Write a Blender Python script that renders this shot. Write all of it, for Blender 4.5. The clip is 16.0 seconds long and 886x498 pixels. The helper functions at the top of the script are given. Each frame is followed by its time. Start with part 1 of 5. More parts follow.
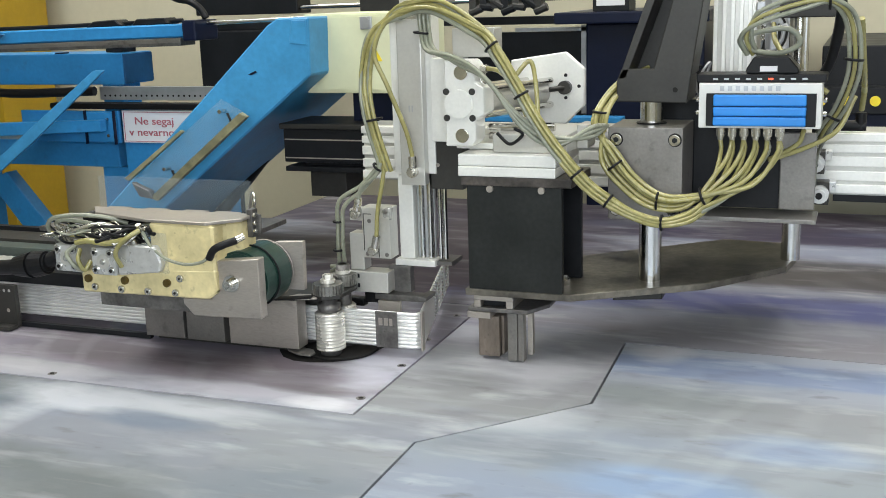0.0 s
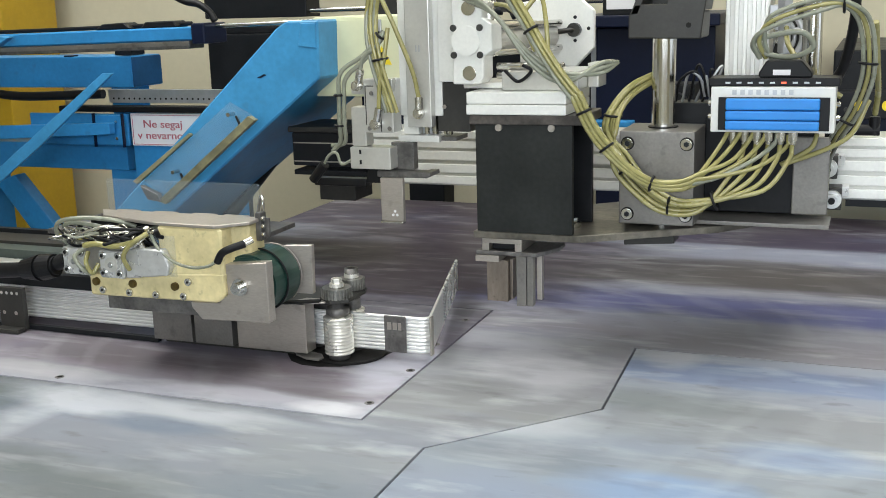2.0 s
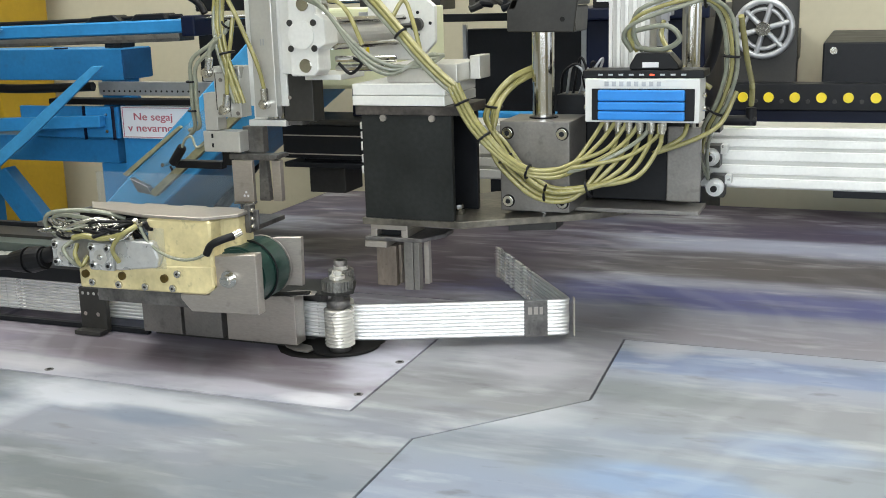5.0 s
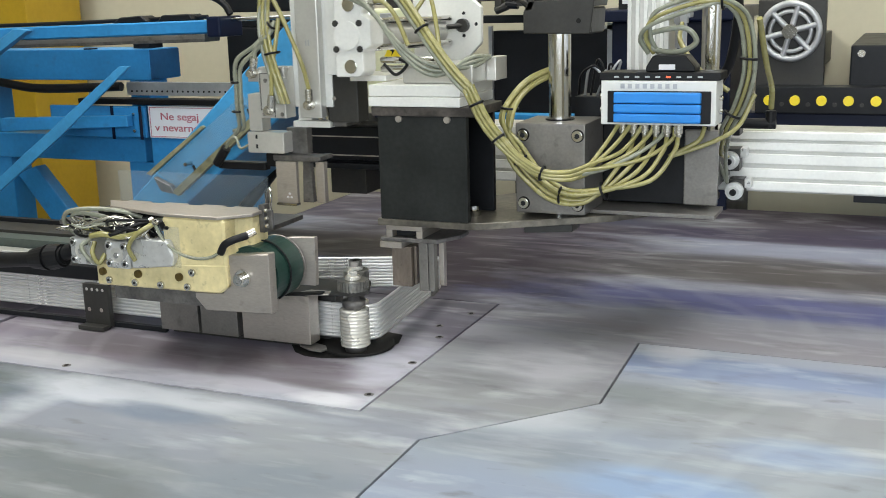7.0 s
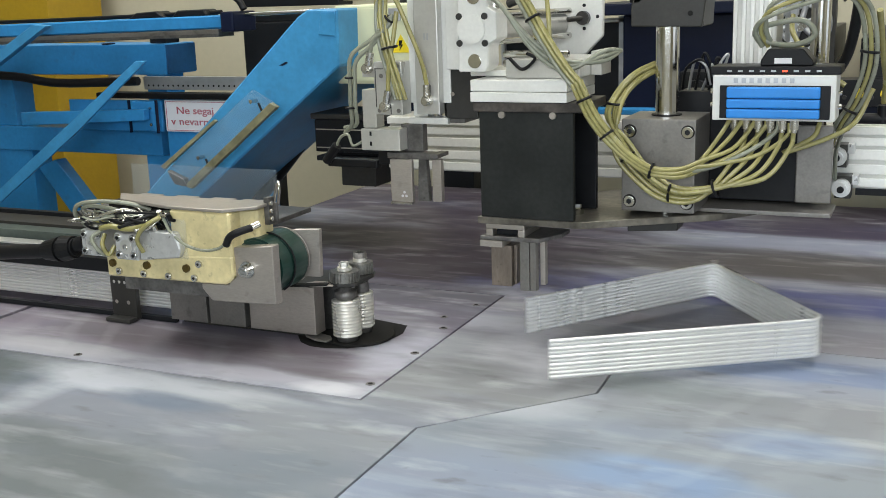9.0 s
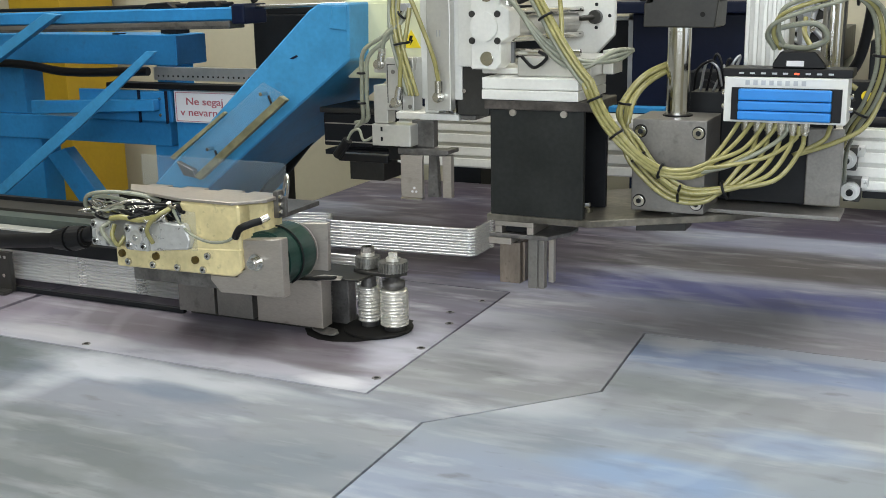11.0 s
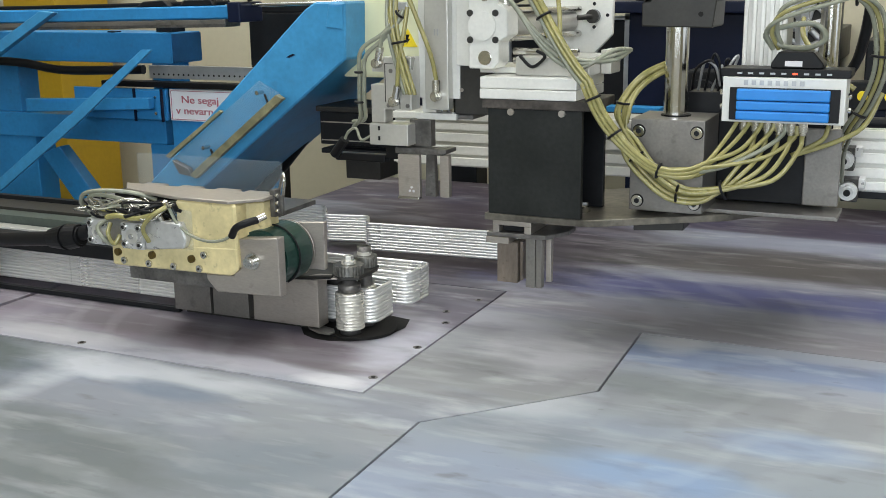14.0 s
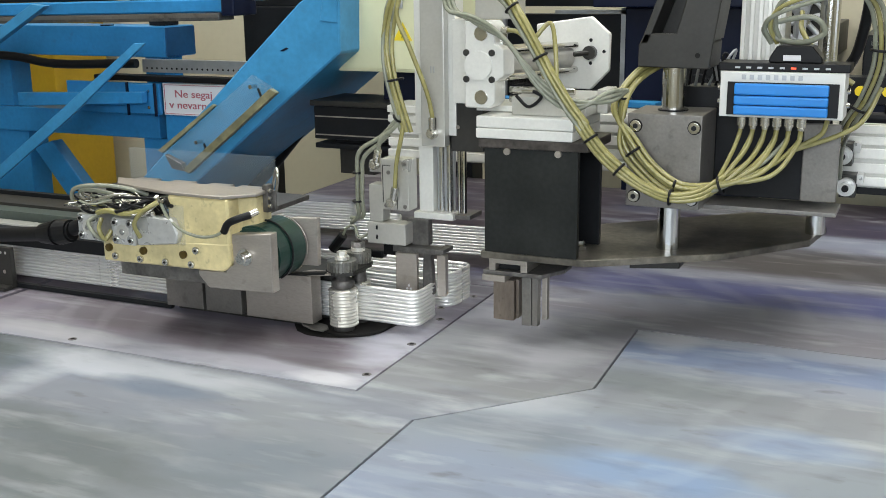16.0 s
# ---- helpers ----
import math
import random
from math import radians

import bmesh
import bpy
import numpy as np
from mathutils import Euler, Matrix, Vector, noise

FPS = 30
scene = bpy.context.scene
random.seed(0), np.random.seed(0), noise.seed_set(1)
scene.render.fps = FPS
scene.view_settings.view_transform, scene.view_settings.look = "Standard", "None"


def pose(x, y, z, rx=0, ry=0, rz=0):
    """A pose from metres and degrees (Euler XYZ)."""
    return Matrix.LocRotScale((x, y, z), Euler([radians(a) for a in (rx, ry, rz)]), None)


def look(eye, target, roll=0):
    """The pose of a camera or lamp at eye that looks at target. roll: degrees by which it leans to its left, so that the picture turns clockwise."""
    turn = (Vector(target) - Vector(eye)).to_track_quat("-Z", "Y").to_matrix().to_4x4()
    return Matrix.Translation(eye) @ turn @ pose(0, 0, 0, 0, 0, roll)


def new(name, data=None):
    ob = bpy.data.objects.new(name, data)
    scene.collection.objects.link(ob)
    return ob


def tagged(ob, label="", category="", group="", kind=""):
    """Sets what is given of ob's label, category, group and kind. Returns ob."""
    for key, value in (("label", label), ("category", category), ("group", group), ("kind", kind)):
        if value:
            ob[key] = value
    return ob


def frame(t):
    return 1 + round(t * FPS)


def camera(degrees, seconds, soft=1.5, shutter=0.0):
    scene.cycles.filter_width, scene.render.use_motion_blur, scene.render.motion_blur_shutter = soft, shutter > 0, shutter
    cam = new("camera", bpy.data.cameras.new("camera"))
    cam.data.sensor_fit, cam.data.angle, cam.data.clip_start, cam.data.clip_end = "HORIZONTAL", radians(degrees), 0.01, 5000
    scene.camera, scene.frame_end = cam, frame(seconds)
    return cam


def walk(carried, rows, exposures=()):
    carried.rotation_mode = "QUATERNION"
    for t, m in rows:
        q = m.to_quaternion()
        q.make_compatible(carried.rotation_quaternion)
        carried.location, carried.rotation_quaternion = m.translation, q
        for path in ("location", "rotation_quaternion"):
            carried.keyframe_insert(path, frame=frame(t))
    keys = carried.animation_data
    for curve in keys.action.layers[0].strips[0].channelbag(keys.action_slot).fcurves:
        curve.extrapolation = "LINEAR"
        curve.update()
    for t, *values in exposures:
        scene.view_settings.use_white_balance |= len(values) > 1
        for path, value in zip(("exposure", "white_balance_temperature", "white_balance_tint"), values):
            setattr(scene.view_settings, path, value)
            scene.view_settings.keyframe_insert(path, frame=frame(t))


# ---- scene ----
cam = camera(44.1, 16.0, soft=0.9, shutter=0.4)
PATH = [
    (0, (0.752, -1.501, 0.661), (0.044, 0.313, 0.207), -1.8),
    (0.5, (0.748, -1.5, 0.659), (0.034, 0.313, 0.207), -1.8),
    (1, (0.749, -1.494, 0.662), (0.027, 0.315, 0.207), -1.9),
    (1.5, (0.745, -1.494, 0.663), (0.024, 0.316, 0.211), -1.9),
    (2, (0.744, -1.491, 0.658), (0.023, 0.32, 0.212), -1.7),
    (2.5, (0.744, -1.488, 0.658), (0.024, 0.323, 0.208), -1.9),
    (3, (0.747, -1.489, 0.659), (0.032, 0.322, 0.202), -2.0),
    (3.5, (0.754, -1.494, 0.66), (0.049, 0.32, 0.201), -1.8),
    (4, (0.752, -1.495, 0.659), (0.048, 0.32, 0.2), -1.7),
    (6.5, (0.77, -1.486, 0.655), (0.027, 0.314, 0.2), -1.7),
    (7, (0.793, -1.478, 0.655), (0.021, 0.311, 0.201), -1.6),
    (7.5, (0.81, -1.462, 0.648), (-0.007, 0.304, 0.189), -1.5),
    (8, (0.828, -1.463, 0.653), (-0.005, 0.294, 0.185), -1.7),
    (8.5, (0.843, -1.474, 0.652), (0.016, 0.287, 0.19), -1.8),
    (9, (0.847, -1.487, 0.66), (0.031, 0.279, 0.194), -1.9),
    (11.5, (0.843, -1.498, 0.668), (0.02, 0.261, 0.189), -0.9),
    (12, (0.838, -1.498, 0.665), (0.018, 0.263, 0.19), -0.9),
    (12.5, (0.84, -1.5, 0.667), (0.021, 0.262, 0.193), -0.7),
    (13, (0.841, -1.5, 0.666), (0.021, 0.262, 0.194), -0.7),
    (13.5, (0.841, -1.504, 0.668), (0.025, 0.258, 0.191), -0.8),
    (14, (0.84, -1.498, 0.668), (0.028, 0.266, 0.188), -0.8),
    (14.5, (0.839, -1.49, 0.666), (0.032, 0.275, 0.184), -0.8),
    (15, (0.835, -1.485, 0.667), (0.03, 0.28, 0.18), -0.8),
    (15.5, (0.833, -1.481, 0.663), (0.029, 0.285, 0.178), -0.8),
    (16, (0.834, -1.479, 0.665), (0.03, 0.285, 0.176), -0.7),
]
walk(cam, [(t, look(eye, target, roll)) for t, eye, target, roll in PATH], [(0, -0.09), (2, -0.09), (3.5, -0.04), (7, -0.09), (8.5, -0.12), (9, -0.26), (11.5, -0.24), (16, -0.24)])


# ---- light ----
world = bpy.data.worlds.new("world")
scene.world = world
world.use_nodes = True
world.node_tree.nodes["Background"].inputs[0].default_value = (0.75, 0.82, 0.95, 1)
world.node_tree.nodes["Background"].inputs[1].default_value = 0.25


def area_lamp(name, where, target, size_x, size_y, watts, colour):
    data = bpy.data.lights.new(name, "AREA")
    data.shape, data.size, data.size_y, data.energy, data.color = "RECTANGLE", size_x, size_y, watts, colour
    lamp = new(name, data)
    lamp.matrix_world = look(where, target)
    return lamp


# added overhead light; no such lamps are seen
area_lamp("overhead_fill", (-1.6, 0.2, 2.93), (-1.6, 0.2, 0), 2.3, 3.6, 48, (0.87, 0.945, 1.0))
area_lamp("overhead_fill", (1.2, 0.2, 2.93), (1.2, 0.2, 0), 2.3, 3.6, 33, (0.87, 0.945, 1.0))
# added fill from behind the camera, set in an invented window opening
area_lamp("front_fill", (1.2, -3.95, 1.40), (0.1, 0.5, 0.2), 3.4, 1.7, 154, (0.84, 0.92, 1.0))

# added fill from the right, mainly for the sloping beam's underside
area_lamp("east_fill", (4.85, 0.2, 1.2), (0.0, 0.6, 0.1), 3.4, 1.9, 26, (0.85, 0.93, 1.0))


# ---- materials ----
def material(name, colour, rough=0.5, metal=0.0, vary=0.25, scale=6.0, bump=0.02, grain=90.0, coat=0.0, stretch=(1, 1, 1), tint=None, spots=0.0, spec=0.5):
    """A surface with cloudy variation, fine grain, relief and small dirt spots, in object space metres."""
    m = bpy.data.materials.new(name)
    m.use_nodes = True
    n, l = m.node_tree.nodes, m.node_tree.links
    b = n["Principled BSDF"]
    geo = n.new("ShaderNodeTexCoord")
    mapping = n.new("ShaderNodeMapping")
    mapping.inputs["Scale"].default_value = stretch
    l.new(geo.outputs["Object"], mapping.inputs[0])
    big, fine = n.new("ShaderNodeTexNoise"), n.new("ShaderNodeTexNoise")
    for node, sc, det in ((big, scale, 5), (fine, grain, 4)):
        node.inputs["Scale"].default_value, node.inputs["Detail"].default_value = sc, det
        l.new(mapping.outputs[0], node.inputs["Vector"])
    ramp = n.new("ShaderNodeValToRGB")
    dark = [c * (1 - vary) for c in colour]
    light = [min(1, c * (1 + vary * 0.6)) for c in (tint or colour)]
    ramp.color_ramp.elements[0].position, ramp.color_ramp.elements[1].position = 0.32, 0.68
    ramp.color_ramp.elements[0].color, ramp.color_ramp.elements[1].color = (*dark, 1), (*light, 1)
    l.new(big.outputs[0], ramp.inputs[0])
    mix = n.new("ShaderNodeMix")
    mix.data_type, mix.blend_type = "RGBA", "MULTIPLY"
    mix.inputs[0].default_value = min(1.0, vary * 1.6)
    l.new(ramp.outputs[0], mix.inputs[6])
    l.new(fine.outputs[0], mix.inputs[7])
    gain = n.new("ShaderNodeMix")
    gain.data_type, gain.blend_type = "RGBA", "MIX"
    spot = n.new("ShaderNodeTexNoise")
    spot.inputs["Scale"].default_value, spot.inputs["Detail"].default_value = scale * 5, 6
    l.new(geo.outputs["Object"], spot.inputs["Vector"])
    cut = n.new("ShaderNodeMapRange")
    cut.inputs[1].default_value, cut.inputs[2].default_value, cut.inputs[4].default_value = 0.60, 0.72, spots
    l.new(spot.outputs[0], cut.inputs[0])
    l.new(cut.outputs[0], gain.inputs[0])
    l.new(mix.outputs[2], gain.inputs[6])
    gain.inputs[7].default_value = (0.05, 0.045, 0.04, 1)
    l.new(gain.outputs[2], b.inputs["Base Color"])
    rr = n.new("ShaderNodeMapRange")
    rr.inputs[3].default_value, rr.inputs[4].default_value = max(0.03, rough - 0.12), min(1, rough + 0.12)
    l.new(big.outputs[0], rr.inputs[0])
    l.new(rr.outputs[0], b.inputs["Roughness"])
    b.inputs["Metallic"].default_value = metal
    b.inputs["Coat Weight"].default_value = coat
    b.inputs["Specular IOR Level"].default_value = spec
    bm_node = n.new("ShaderNodeBump")
    bm_node.inputs["Strength"].default_value, bm_node.inputs["Distance"].default_value = 0.35, bump * 0.02
    l.new(fine.outputs[0], bm_node.inputs["Height"])
    l.new(bm_node.outputs[0], b.inputs["Normal"])
    return m


def glow(name, colour, strength):
    m = bpy.data.materials.new(name)
    m.use_nodes = True
    b = m.node_tree.nodes["Principled BSDF"]
    b.inputs["Base Color"].default_value = (*colour, 1)
    b.inputs["Emission Color"].default_value, b.inputs["Emission Strength"].default_value = (*colour, 1), strength
    return m


def clear(name, colour, alpha):
    """Thin clear plastic: mostly see-through, with a glossy face."""
    m = bpy.data.materials.new(name)
    m.use_nodes = True
    b = m.node_tree.nodes["Principled BSDF"]
    b.inputs["Base Color"].default_value, b.inputs["Roughness"].default_value = (*colour, 1), 0.12
    b.inputs["Alpha"].default_value = alpha
    return m


def table_steel(name, stops, shift, patches=()):
    """Worn sheet steel: bands along the feed of stains and painted blue sheen, clouds, pale scuffs, arcs rubbed by
    swinging wires. stops: (y, r, g, b).
    """
    m = bpy.data.materials.new(name)
    m.use_nodes = True
    n, l = m.node_tree.nodes, m.node_tree.links
    b = n["Principled BSDF"]
    co = n.new("ShaderNodeTexCoord")

    def noise_at(scale_xyz, scale, detail=5, offset=0.0):
        mp, t = n.new("ShaderNodeMapping"), n.new("ShaderNodeTexNoise")
        mp.inputs["Scale"].default_value, mp.inputs["Location"].default_value = scale_xyz, (offset + shift, offset * 1.7 + shift, 0)
        l.new(co.outputs["Object"], mp.inputs[0])
        l.new(mp.outputs[0], t.inputs["Vector"])
        t.inputs["Scale"].default_value, t.inputs["Detail"].default_value = scale, detail
        return t.outputs[0]

    def band(value, lo, hi, a=0.0, z=1.0):
        r = n.new("ShaderNodeMapRange")
        r.inputs[1].default_value, r.inputs[2].default_value, r.inputs[3].default_value, r.inputs[4].default_value = lo, hi, a, z
        l.new(value, r.inputs[0])
        return r.outputs[0]

    def maths(op, u, v):
        x = n.new("ShaderNodeMath")
        x.operation = op
        for k, w in enumerate((u, v)):
            if isinstance(w, float):
                x.inputs[k].default_value = w
            else:
                l.new(w, x.inputs[k])
        return x.outputs[0]

    def over(under, colour2, fac):
        x = n.new("ShaderNodeMix")
        x.data_type = "RGBA"
        l.new(fac, x.inputs[0])
        l.new(under, x.inputs[6])
        x.inputs[7].default_value = (*colour2, 1)
        return x.outputs[2]

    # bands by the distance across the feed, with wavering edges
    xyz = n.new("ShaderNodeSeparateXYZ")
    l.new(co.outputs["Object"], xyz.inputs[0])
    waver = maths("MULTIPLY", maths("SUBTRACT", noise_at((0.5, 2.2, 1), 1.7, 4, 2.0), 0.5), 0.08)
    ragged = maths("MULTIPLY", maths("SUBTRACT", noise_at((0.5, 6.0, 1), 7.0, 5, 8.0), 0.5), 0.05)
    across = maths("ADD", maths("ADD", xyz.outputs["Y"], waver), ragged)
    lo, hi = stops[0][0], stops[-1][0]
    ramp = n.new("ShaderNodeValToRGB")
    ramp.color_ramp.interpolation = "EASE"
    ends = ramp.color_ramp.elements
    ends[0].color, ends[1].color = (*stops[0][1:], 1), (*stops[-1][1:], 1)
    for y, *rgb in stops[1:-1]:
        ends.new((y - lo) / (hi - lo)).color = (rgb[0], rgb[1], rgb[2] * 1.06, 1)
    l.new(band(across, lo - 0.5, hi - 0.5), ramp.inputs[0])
    cloud = noise_at((1, 1.6, 1), 2.6, 5, 3.1)
    c = ramp.outputs[0]
    c = over(c, (0.17, 0.16, 0.18), band(cloud, 0.56, 0.74, 0, 0.30))
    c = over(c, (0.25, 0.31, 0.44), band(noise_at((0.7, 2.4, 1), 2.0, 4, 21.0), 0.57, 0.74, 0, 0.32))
    c = over(c, (0.36, 0.37, 0.31), band(noise_at((0.7, 2.0, 1), 2.3, 4, 41.0), 0.57, 0.74, 0, 0.28))
    c = over(c, (0.70, 0.71, 0.73), band(noise_at((1.8, 5.0, 1), 3.0, 6, 12.3), 0.58, 0.74, 0, 0.34))
    c = over(c, (0.13, 0.125, 0.12), band(noise_at((1, 2.4, 1), 9.0, 6, 31.0), 0.64, 0.74, 0, 0.55))
    # rubbed and soiled patches, with blue reflections and front-left dimming painted among them: (x, y, length, width,
    # colour, strength), with torn edges
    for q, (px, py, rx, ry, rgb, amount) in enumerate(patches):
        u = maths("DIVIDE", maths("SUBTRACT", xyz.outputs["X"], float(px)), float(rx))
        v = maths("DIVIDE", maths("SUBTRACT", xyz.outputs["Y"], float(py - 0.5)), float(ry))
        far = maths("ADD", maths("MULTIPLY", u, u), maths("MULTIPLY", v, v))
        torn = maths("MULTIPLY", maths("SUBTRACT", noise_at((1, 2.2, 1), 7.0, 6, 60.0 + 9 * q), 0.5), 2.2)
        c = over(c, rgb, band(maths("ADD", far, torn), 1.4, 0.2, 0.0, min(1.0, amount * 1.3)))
    # arcs swept round the bending pin
    mp, wave = n.new("ShaderNodeMapping"), n.new("ShaderNodeTexWave")
    mp.inputs["Location"].default_value = (0.10, 0.12, 0)
    l.new(co.outputs["Object"], mp.inputs[0])
    l.new(mp.outputs[0], wave.inputs["Vector"])
    wave.wave_type, wave.rings_direction = "RINGS", "Z"
    wave.inputs["Scale"].default_value, wave.inputs["Distortion"].default_value, wave.inputs["Detail"].default_value, wave.inputs["Detail Scale"].default_value = 2.9, 4.5, 5, 1.6
    arcs = maths("MULTIPLY", band(wave.outputs[1], 0.55, 0.95, 0, 0.09), band(noise_at((1, 1, 1), 2.2, 3, 51.0), 0.42, 0.62))
    c = over(c, (0.60, 0.62, 0.63), arcs)
    c = over(c, (0.58, 0.59, 0.60), band(noise_at((1.3, 6.0, 1), 4.0, 6, 7.7), 0.54, 0.76, 0, 0.26))
    c = over(c, (0.12, 0.12, 0.125), band(noise_at((1.3, 3.2, 1), 5.5, 6, 17.7), 0.55, 0.74, 0, 0.36))
    c = over(c, (0.62, 0.62, 0.63), band(noise_at((1.5, 18.0, 1), 3.0, 5, 27.7), 0.63, 0.75, 0, 0.12))
    c = over(c, (0.10, 0.10, 0.10), band(noise_at((1, 1.6, 1), 30.0, 4, 37.7), 0.68, 0.78, 0, 0.35))
    l.new(c, b.inputs["Base Color"])
    b.inputs["Metallic"].default_value = 0.1
    b.inputs["Specular IOR Level"].default_value = 0.17
    l.new(band(cloud, 0.3, 0.7, 0.36, 0.55), b.inputs["Roughness"])
    bump = n.new("ShaderNodeBump")
    bump.inputs["Strength"].default_value, bump.inputs["Distance"].default_value = 0.25, 0.0015
    l.new(cloud, bump.inputs["Height"])
    l.new(bump.outputs[0], b.inputs["Normal"])
    return m


# blue far bands hold reflected sheen; dark front-left patches paint fading light
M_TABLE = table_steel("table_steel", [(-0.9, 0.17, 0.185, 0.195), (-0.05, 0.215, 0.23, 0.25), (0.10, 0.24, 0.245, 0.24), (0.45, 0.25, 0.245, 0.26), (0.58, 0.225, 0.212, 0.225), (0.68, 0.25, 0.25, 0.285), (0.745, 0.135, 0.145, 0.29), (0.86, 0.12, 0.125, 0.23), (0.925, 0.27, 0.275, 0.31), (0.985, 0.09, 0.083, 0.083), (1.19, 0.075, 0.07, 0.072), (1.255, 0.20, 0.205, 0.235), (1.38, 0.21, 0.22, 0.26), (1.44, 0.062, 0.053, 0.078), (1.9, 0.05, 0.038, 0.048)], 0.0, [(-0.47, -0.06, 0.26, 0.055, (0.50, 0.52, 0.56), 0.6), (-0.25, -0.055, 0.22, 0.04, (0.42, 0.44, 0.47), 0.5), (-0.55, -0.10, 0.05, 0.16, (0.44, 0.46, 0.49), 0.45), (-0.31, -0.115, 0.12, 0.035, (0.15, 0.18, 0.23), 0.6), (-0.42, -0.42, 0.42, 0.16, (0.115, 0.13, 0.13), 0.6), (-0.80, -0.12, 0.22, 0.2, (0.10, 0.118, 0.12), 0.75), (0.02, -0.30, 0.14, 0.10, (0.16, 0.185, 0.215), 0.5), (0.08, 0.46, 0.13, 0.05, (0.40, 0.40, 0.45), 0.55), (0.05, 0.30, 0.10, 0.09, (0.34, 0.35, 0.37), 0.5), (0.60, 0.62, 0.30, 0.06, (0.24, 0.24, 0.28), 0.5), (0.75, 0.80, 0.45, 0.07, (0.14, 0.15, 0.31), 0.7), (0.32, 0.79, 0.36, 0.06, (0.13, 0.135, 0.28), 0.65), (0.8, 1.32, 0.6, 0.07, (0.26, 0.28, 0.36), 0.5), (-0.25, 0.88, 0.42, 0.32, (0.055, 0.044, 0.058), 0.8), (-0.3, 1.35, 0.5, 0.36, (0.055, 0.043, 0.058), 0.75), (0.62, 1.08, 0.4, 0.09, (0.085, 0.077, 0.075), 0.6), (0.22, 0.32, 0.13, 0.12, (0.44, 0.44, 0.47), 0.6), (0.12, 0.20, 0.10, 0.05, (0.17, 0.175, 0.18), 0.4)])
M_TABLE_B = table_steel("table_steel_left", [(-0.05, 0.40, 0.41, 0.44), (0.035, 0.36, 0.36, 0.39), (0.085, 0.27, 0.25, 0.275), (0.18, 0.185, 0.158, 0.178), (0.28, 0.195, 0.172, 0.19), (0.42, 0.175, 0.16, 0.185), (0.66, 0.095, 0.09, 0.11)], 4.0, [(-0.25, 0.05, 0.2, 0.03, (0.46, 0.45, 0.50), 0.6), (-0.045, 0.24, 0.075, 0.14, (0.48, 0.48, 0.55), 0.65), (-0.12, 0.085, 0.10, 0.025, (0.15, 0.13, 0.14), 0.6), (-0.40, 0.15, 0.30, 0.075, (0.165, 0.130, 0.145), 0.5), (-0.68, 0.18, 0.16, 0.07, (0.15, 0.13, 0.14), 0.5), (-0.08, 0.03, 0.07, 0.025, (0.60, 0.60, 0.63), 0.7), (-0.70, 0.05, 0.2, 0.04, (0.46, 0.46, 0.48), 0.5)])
# blue stops and patches put the reflected light into the steel's colour
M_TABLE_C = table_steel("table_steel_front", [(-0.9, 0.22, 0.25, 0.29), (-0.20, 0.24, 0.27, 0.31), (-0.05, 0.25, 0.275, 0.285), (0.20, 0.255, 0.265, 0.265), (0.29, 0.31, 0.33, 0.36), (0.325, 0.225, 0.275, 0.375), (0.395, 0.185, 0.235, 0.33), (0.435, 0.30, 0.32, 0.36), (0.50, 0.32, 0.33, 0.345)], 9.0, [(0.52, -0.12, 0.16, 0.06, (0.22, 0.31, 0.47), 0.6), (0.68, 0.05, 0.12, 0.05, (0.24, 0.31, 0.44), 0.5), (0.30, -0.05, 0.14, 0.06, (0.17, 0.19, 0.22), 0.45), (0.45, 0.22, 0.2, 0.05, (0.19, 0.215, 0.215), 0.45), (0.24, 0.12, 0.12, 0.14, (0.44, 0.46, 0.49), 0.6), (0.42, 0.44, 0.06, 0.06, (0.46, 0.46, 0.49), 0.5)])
# near-black for grime and oil; also paints the shade in holes and sockets
M_GAP = material("grime_and_hole_dark", (0.014, 0.013, 0.012), 0.7, spec=0.2)
M_WIRE = material("bright_wire", (0.97, 0.965, 0.945), 0.30, 0.68, 0.04, 9, 0.0, 60)
M_ROLL = material("polished_roller_steel", (0.86, 0.83, 0.75), 0.28, 0.6, 0.10, 12, 0.0, 60)
M_NUT = material("oiled_knurled_steel", (0.34, 0.33, 0.30), 0.34, 0.7, 0.35, 40, 0.05, 160, spots=0.45)
M_OLIVE = material("olive_zinc_strip", (0.43, 0.41, 0.24), 0.42, 0.3, 0.4, 30, 0.04, 160, spots=0.3, stretch=(0.4, 1, 0.4))
M_CASE = material("scuffed_aluminium_casting", (0.72, 0.72, 0.70), 0.3, 0.55, 0.14, 25, 0.02, 120, spots=0.15)
M_STEEL = material("machined_steel", (0.50, 0.455, 0.405), 0.36, 0.65, 0.16, 7, 0.03, 260, spots=0.22, stretch=(0.5, 0.5, 1.6))
M_WORN = material("worn_tool_steel", (0.21, 0.20, 0.19), 0.42, 0.6, 0.35, 30, 0.05, 160, spots=0.5)
M_STEEL_D = material("dull_steel_block", (0.27, 0.255, 0.235), 0.36, 0.6, 0.2, 9, 0.02, 220, spots=0.35)
M_FINGER = material("rusty_finger_steel", (0.27, 0.222, 0.18), 0.42, 0.5, 0.3, 24, 0.04, 200, spots=0.4, stretch=(1, 1, 0.3))
M_CHROME = material("polished_rod", (0.72, 0.71, 0.68), 0.13, 1.0, 0.06, 12, 0.005, 200)
M_ALU = material("anodised_aluminium", (0.62, 0.61, 0.565), 0.32, 0.5, 0.10, 8, 0.008, 160)
M_ALU_W = material("white_aluminium", (0.84, 0.835, 0.785), 0.36, 0.25, 0.09, 8, 0.008, 160)
M_BLACK = material("black_steel", (0.013, 0.014, 0.016), 0.42, 0.0, 0.25, 12, 0.02, 120, spec=0.22)
